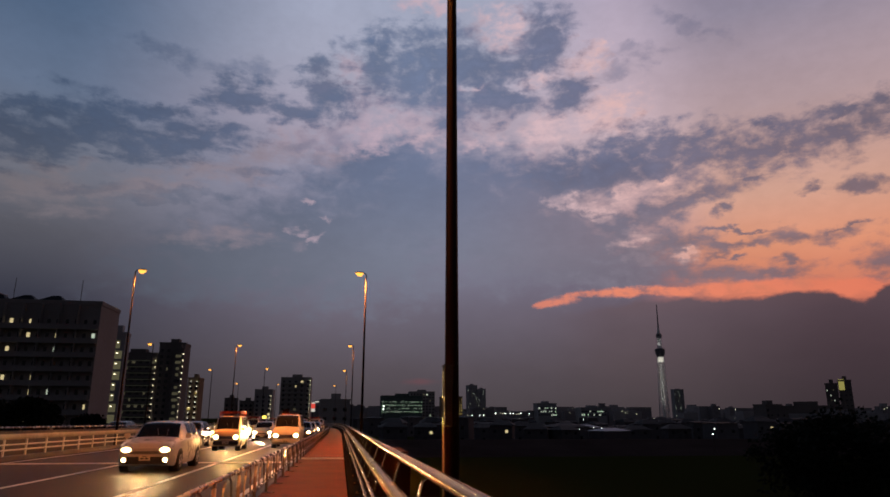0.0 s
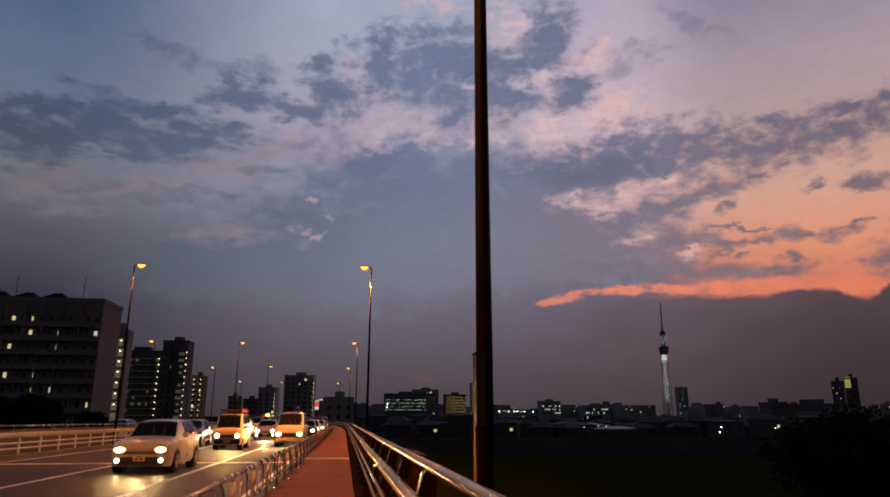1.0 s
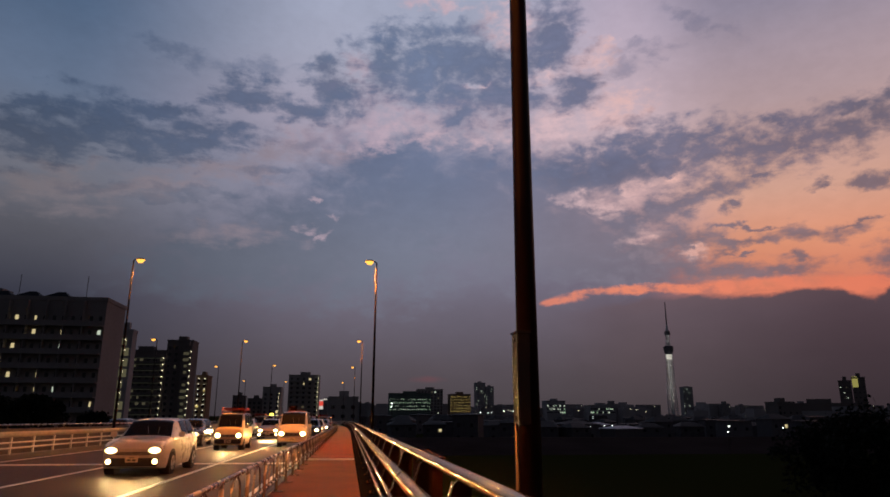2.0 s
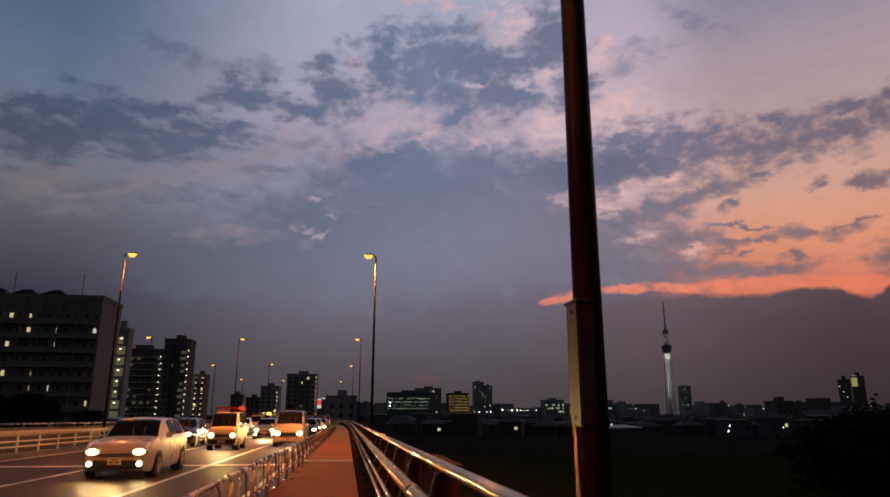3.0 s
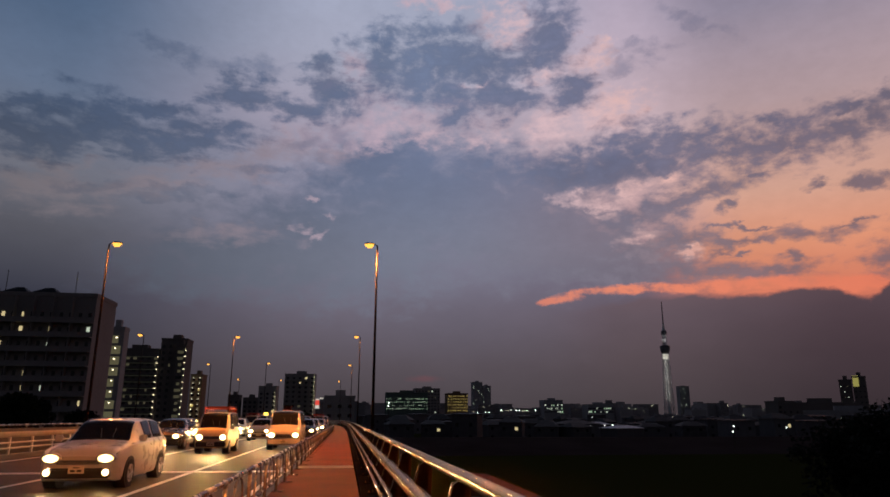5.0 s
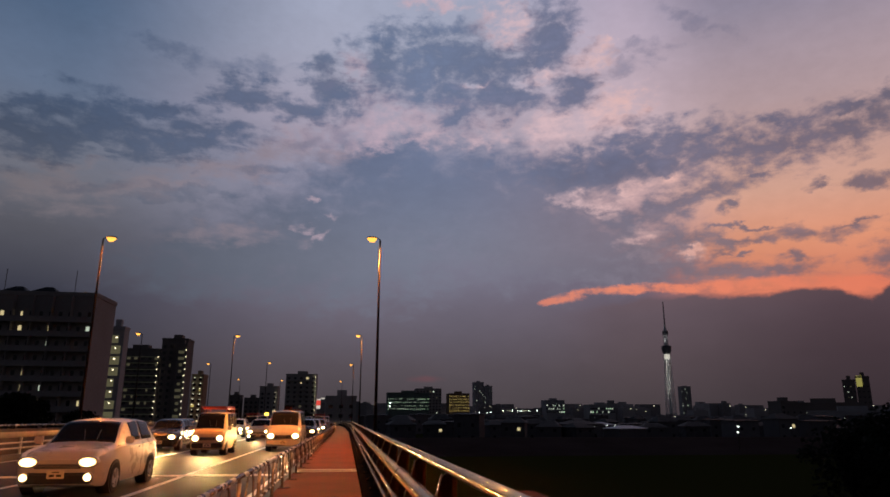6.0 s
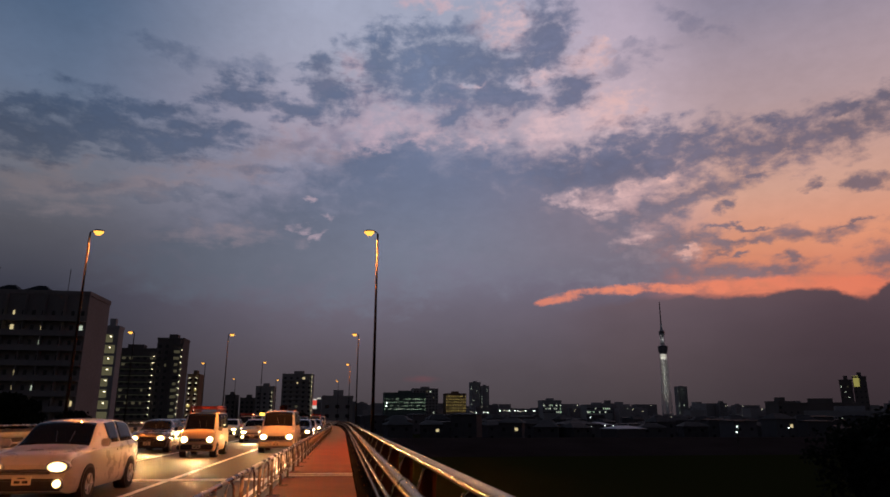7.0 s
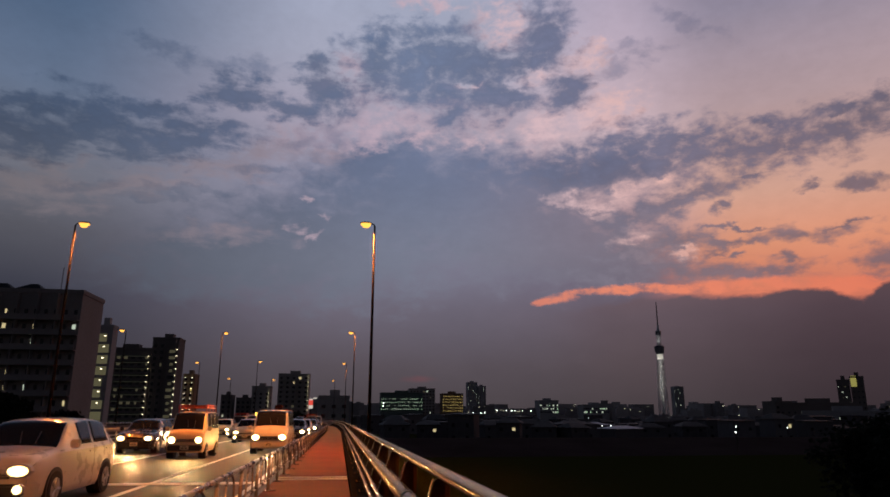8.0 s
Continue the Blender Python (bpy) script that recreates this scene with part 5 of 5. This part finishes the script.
protos = [house("dark two-storey house with a hipped roof", 7.5, 7, 5.6, 1.6, M_ROOF, None),
          house("dark two-storey house with one lit window", 7, 8, 6.2, 1.5, M_ROOF, M_WIN_WARM),
          house("dark low house with a pale metal roof", 12, 7, 4.4, 0.9, M_ROOF_PALE, None),
          house("dark flat-roofed house with a low parapet", 8, 8, 6.9, 0.3, M_ROOF, None),
          house("long dark shed with a low roof", 15, 9, 4.6, 0.9, M_ROOF, None)]
rnd = random.Random(7)
spots = []
for row, y in enumerate((212, 232, 256, 284, 318, 360, 410, 470, 540, 620)):
    x = 14 + rnd.random() * 8
    while x < y * 1.12:
        spots.append((x, y + rnd.uniform(-5, 5), rnd.uniform(-25, 25)))
        x += rnd.uniform(9, 19) * (1 + row * 0.1)
for i, p in enumerate(protos):
    x, y, a = spots[i * 3]
    p.matrix_basis = pose(x, y, -7.0, 0, 0, a)
used = {i * 3 for i in range(len(protos))}
for i, (x, y, a) in enumerate(spots):
    if i not in used:
        copy_thing(rnd.choices(protos, (5, 1.4, 0.25, 3, 0.8))[0], pose(x, y, -7.0, 0, 0, a) @ Matrix.Diagonal((1, 1, rnd.uniform(0.8, 1.25), 1)))

# the town beyond, too far to tell its houses apart
bm = bmesh.new()
bl = bmesh.new()
for i in range(1500):
    dist = 720 + 2800 * rnd.random() ** 1.3
    a = radians(rnd.uniform(-4, 48))
    x, y = dist * math.sin(a), dist * math.cos(a)
    w = rnd.uniform(8, 26)
    h = rnd.choice((6, 7, 9, 10, 12, 14, 18)) * (1.0 + dist / 5200) + (rnd.random() < 0.05) * rnd.uniform(4, 12)
    if abs(math.degrees(a) - 26.4) < 1.7:
        h = min(h, 7.5)
    box(bm, x - w / 2, y, -7, x + w / 2, y + rnd.uniform(8, 16), -7 + h)
    if rnd.random() < 0.35:
        box(bm, x - w / 4, y + 2, -7 + h, x + w / 6, y + 6, -7 + h + rnd.uniform(1.2, 3))
    for q in range(rnd.choice((0, 0, 1, 1, 2, 3))):
        s = 0.2 + dist / 2400
        xx, zz = x + rnd.uniform(-w / 2, w / 2), -7 + h * rnd.uniform(0.8, 0.97)
        box(bl, xx - 0.5 * s, y - 0.3, zz, xx + 0.5 * s, y - 0.1, zz + 0.8 * s)
tagged(finish("far_town", bm, M_TOWN_HAZE), "dense dark far town of low roofs", "town", kind="stuff")
tagged(finish("far_town_lights", bl, glow("far_window", (0.95, 0.92, 0.66), 1.8)), "scattered tiny lit windows of the far town", "lights", kind="stuff")

# white lamps along the river road


def park_lamp(label):
    p = tagged(new("park_lamp"), label, "street lamp", "lamps across the river")
    bm = bmesh.new()
    tube(bm, [(0, 0, 0), (0, 0, 4.6)], 0.09, 8, 0.06)
    part("post", bm, M_BOX, p)
    bm = bmesh.new()
    bmesh.ops.create_uvsphere(bm, u_segments=10, v_segments=7, radius=0.17)
    bmesh.ops.translate(bm, verts=bm.verts, vec=(0, 0, 4.75))
    part("globe", bm, M_COOLBULB, p, "glowing white globe")
    return p


pl = park_lamp("lit white globe lamp on a thin post")
pl.matrix_basis = pose(92.9, 160.5, -5.9)
for x, y, z in ((78.2, 225.1, -9.5), (80.6, 224.6, -9.6), (95.5, 250.6, -8.9), (98.3, 249.5, -8.9), (147.0, 402.2, -4.4), (137.8, 205.3, -7.8), (88.6, 153.9, -7.0)):
    copy_thing(pl, pose(x, y, max(-7.0, z)))
mast_lamp = tagged(new("town_lamp"), "tall lit white street lamp far across the river", "street lamp", "lamps in the far town")
bm = bmesh.new()
tube(bm, [(0, 0, 0), (0, 0, 11.6)], 0.14, 8, 0.09)
part("mast", bm, M_BOX, mast_lamp)
bm = bmesh.new()
bmesh.ops.create_uvsphere(bm, u_segments=10, v_segments=7, radius=0.5)
bmesh.ops.translate(bm, verts=bm.verts, vec=(0, 0, 12.3))
part("globe", bm, M_COOLBULB, mast_lamp, "glowing white lamp head")
mast_lamp.matrix_basis = pose(135.7, 593.3, -7.0)
for x, y, z in ((144.0, 592.0, 0.0), (153.2, 609.6, 0.0), (156.0, 608.6, 0.0), (162.5, 607.1, 0.0), (169.8, 605.1, 0.0), (185.2, 579.5, -4.0), (123.1, 636.9, -0.8), (130.3, 635.4, -0.8), (133.5, 634.0, -0.8), (34.9, 567.7, 3.0), (35.2, 567.7, 5.5), (303.2, 406.3, 4.2), (302.0, 407.0, 0.2), (301.0, 407.6, -3.0), (279.0, 361.8, 1.4), (283.8, 358.0, 1.4), (285.0, 357.0, 1.0)):
    copy_thing(mast_lamp, pose(x, y, -7.0 + z if z < 0 else -7.0) @ Matrix.Diagonal((0.8, 0.8, max(0.4, (12.3 + z) / 12.3), 1)))

# ---------------------------------------------------------------- trees


def tree(label, height, rx, rz, seed, leaves=2600):
    """Tapered trunk, forked limbs and a ragged crown of many small leaves in clumps."""
    rnd = random.Random(seed)
    t = tagged(new("tree"), label, "tree")
    cz = height - rz
    bm = bmesh.new()
    tube(bm, [(0, 0, 0), (0.1, 0, cz * 0.4), (0.05, 0.1, cz)], 0.34, 8, 0.16)
    part("trunk", bm, M_BARK, t)
    bm = bmesh.new()
    tips = []
    for k in range(9):
        a = 2 * math.pi * k / 9 + rnd.uniform(-0.3, 0.3)
        r, z = rx * rnd.uniform(0.5, 0.8), cz + rz * rnd.uniform(-0.3, 0.55)
        tip = (r * math.cos(a), r * math.sin(a), z)
        tube(bm, [(0, 0, cz * rnd.uniform(0.45, 0.8)), (tip[0] * 0.5, tip[1] * 0.5, (z + cz * 0.6) / 2 + 0.4), tip], 0.13, 6, 0.03)
        tips.append(tip)
    part("limb", bm, M_BARK, t)
    clumps = []
    for k in range(130):
        a, u = rnd.uniform(0, 2 * math.pi), rnd.uniform(-0.75, 1.0)
        r = math.sqrt(max(0.0, 1 - u * u)) * rnd.uniform(0.35, 1.0)
        clumps.append((rx * r * math.cos(a), rx * r * math.sin(a), cz + rz * u * rnd.uniform(0.75, 1.05), rx * rnd.uniform(0.14, 0.27)))
    verts, faces = [], []
    for k in range(leaves):
        cx, cy, c, r = rnd.choice(clumps)
        d = Vector((rnd.gauss(0, 1), rnd.gauss(0, 1), rnd.gauss(0, 0.8))).normalized() * r * rnd.random() ** 0.4
        p = Vector((cx, cy, c)) + d
        s = rnd.uniform(0.18, 0.40)
        u = Vector((rnd.gauss(0, 1), rnd.gauss(0, 1), rnd.gauss(0, 1))).normalized()
        v = u.orthogonal().normalized()
        i = len(verts)
        verts += [p - u * s, p + v * s * 0.6, p + u * s, p - v * s * 0.6]
        faces.append((i, i + 1, i + 2, i + 3))
    me = bpy.data.meshes.new("crown")
    me.from_pydata([tuple(q) for q in verts], [], faces)
    me.materials.append(M_LEAF)
    o = new("crown", me)
    o.parent = t
    return t


big = tree("broad dark leafy tree standing on the river flat", 8.4, 8.4, 4.7, 3, 14000)
big.matrix_basis = pose(52.5, 67.0, -7.0)
dark_tree = tree("dark leafy tree in front of the slab block", 11.0, 5.0, 4.4, 4, 9000)
dark_tree.matrix_basis = pose(-49.0, 118.0, -7.0)
for x, y, a, s in ((-58.0, 121.0, 40, 1.05), (-42.5, 126.0, 100, 0.78), (-66.0, 118.0, 200, 1.1), (-75.0, 122.0, 300, 1.0), (-12.0, 205.0, 20, 0.8)):
    copy_thing(dark_tree, pose(x, y, -7.0, 0, 0, a) @ Matrix.Diagonal((s, s, s, 1)))

# ---------------------------------------------------------------- signs at the end of the bridge
sign = tagged(new("lit_sign"), "red and white lit pylon sign on a post", "sign")
bm = bmesh.new()
tube(bm, [(0, 0, 0), (0, 0, 8)], 0.14, 8)
part("post", bm, M_BOX, sign)
for z0, z1, m, n in ((8.0, 9.4, M_SIGN_WHITE, "white_panel"), (9.45, 11.6, M_SIGN_RED, "red_panel"), (11.65, 12.2, M_SIGN_WHITE, "white_panel")):
    bm = bmesh.new()
    box(bm, -0.9, -0.15, z0, 0.9, 0.15, z1)
    part(n, bm, m, sign)
bm = bmesh.new()
box(bm, 0.95, -0.1, 12.2, 2.6, 0.1, 12.7)
part("arrow_panel", bm, M_SIGN_WHITE, sign)
sign.matrix_basis = pose(-7.8, 199.0, -2.0) @ Matrix.Diagonal((0.62, 0.62, 0.62, 1))
board = tagged(new("lit_sign"), "small yellow lit sign board over the road", "sign")
bm = bmesh.new()
box(bm, -0.55, -0.1, 2.4, 0.55, 0.1, 3.4)
part("panel", bm, M_SIGN_YELLOW, board)
bm = bmesh.new()
tube(bm, [(0, 0.15, 0), (0, 0.15, 3.4)], 0.07, 8)
part("post", bm, M_BOX, board)
board.matrix_basis = pose(-13.9 + bend_x(140), 140.0, deck(140, -0.2)) @ Matrix.Diagonal((0.7, 0.7, 0.8, 1))
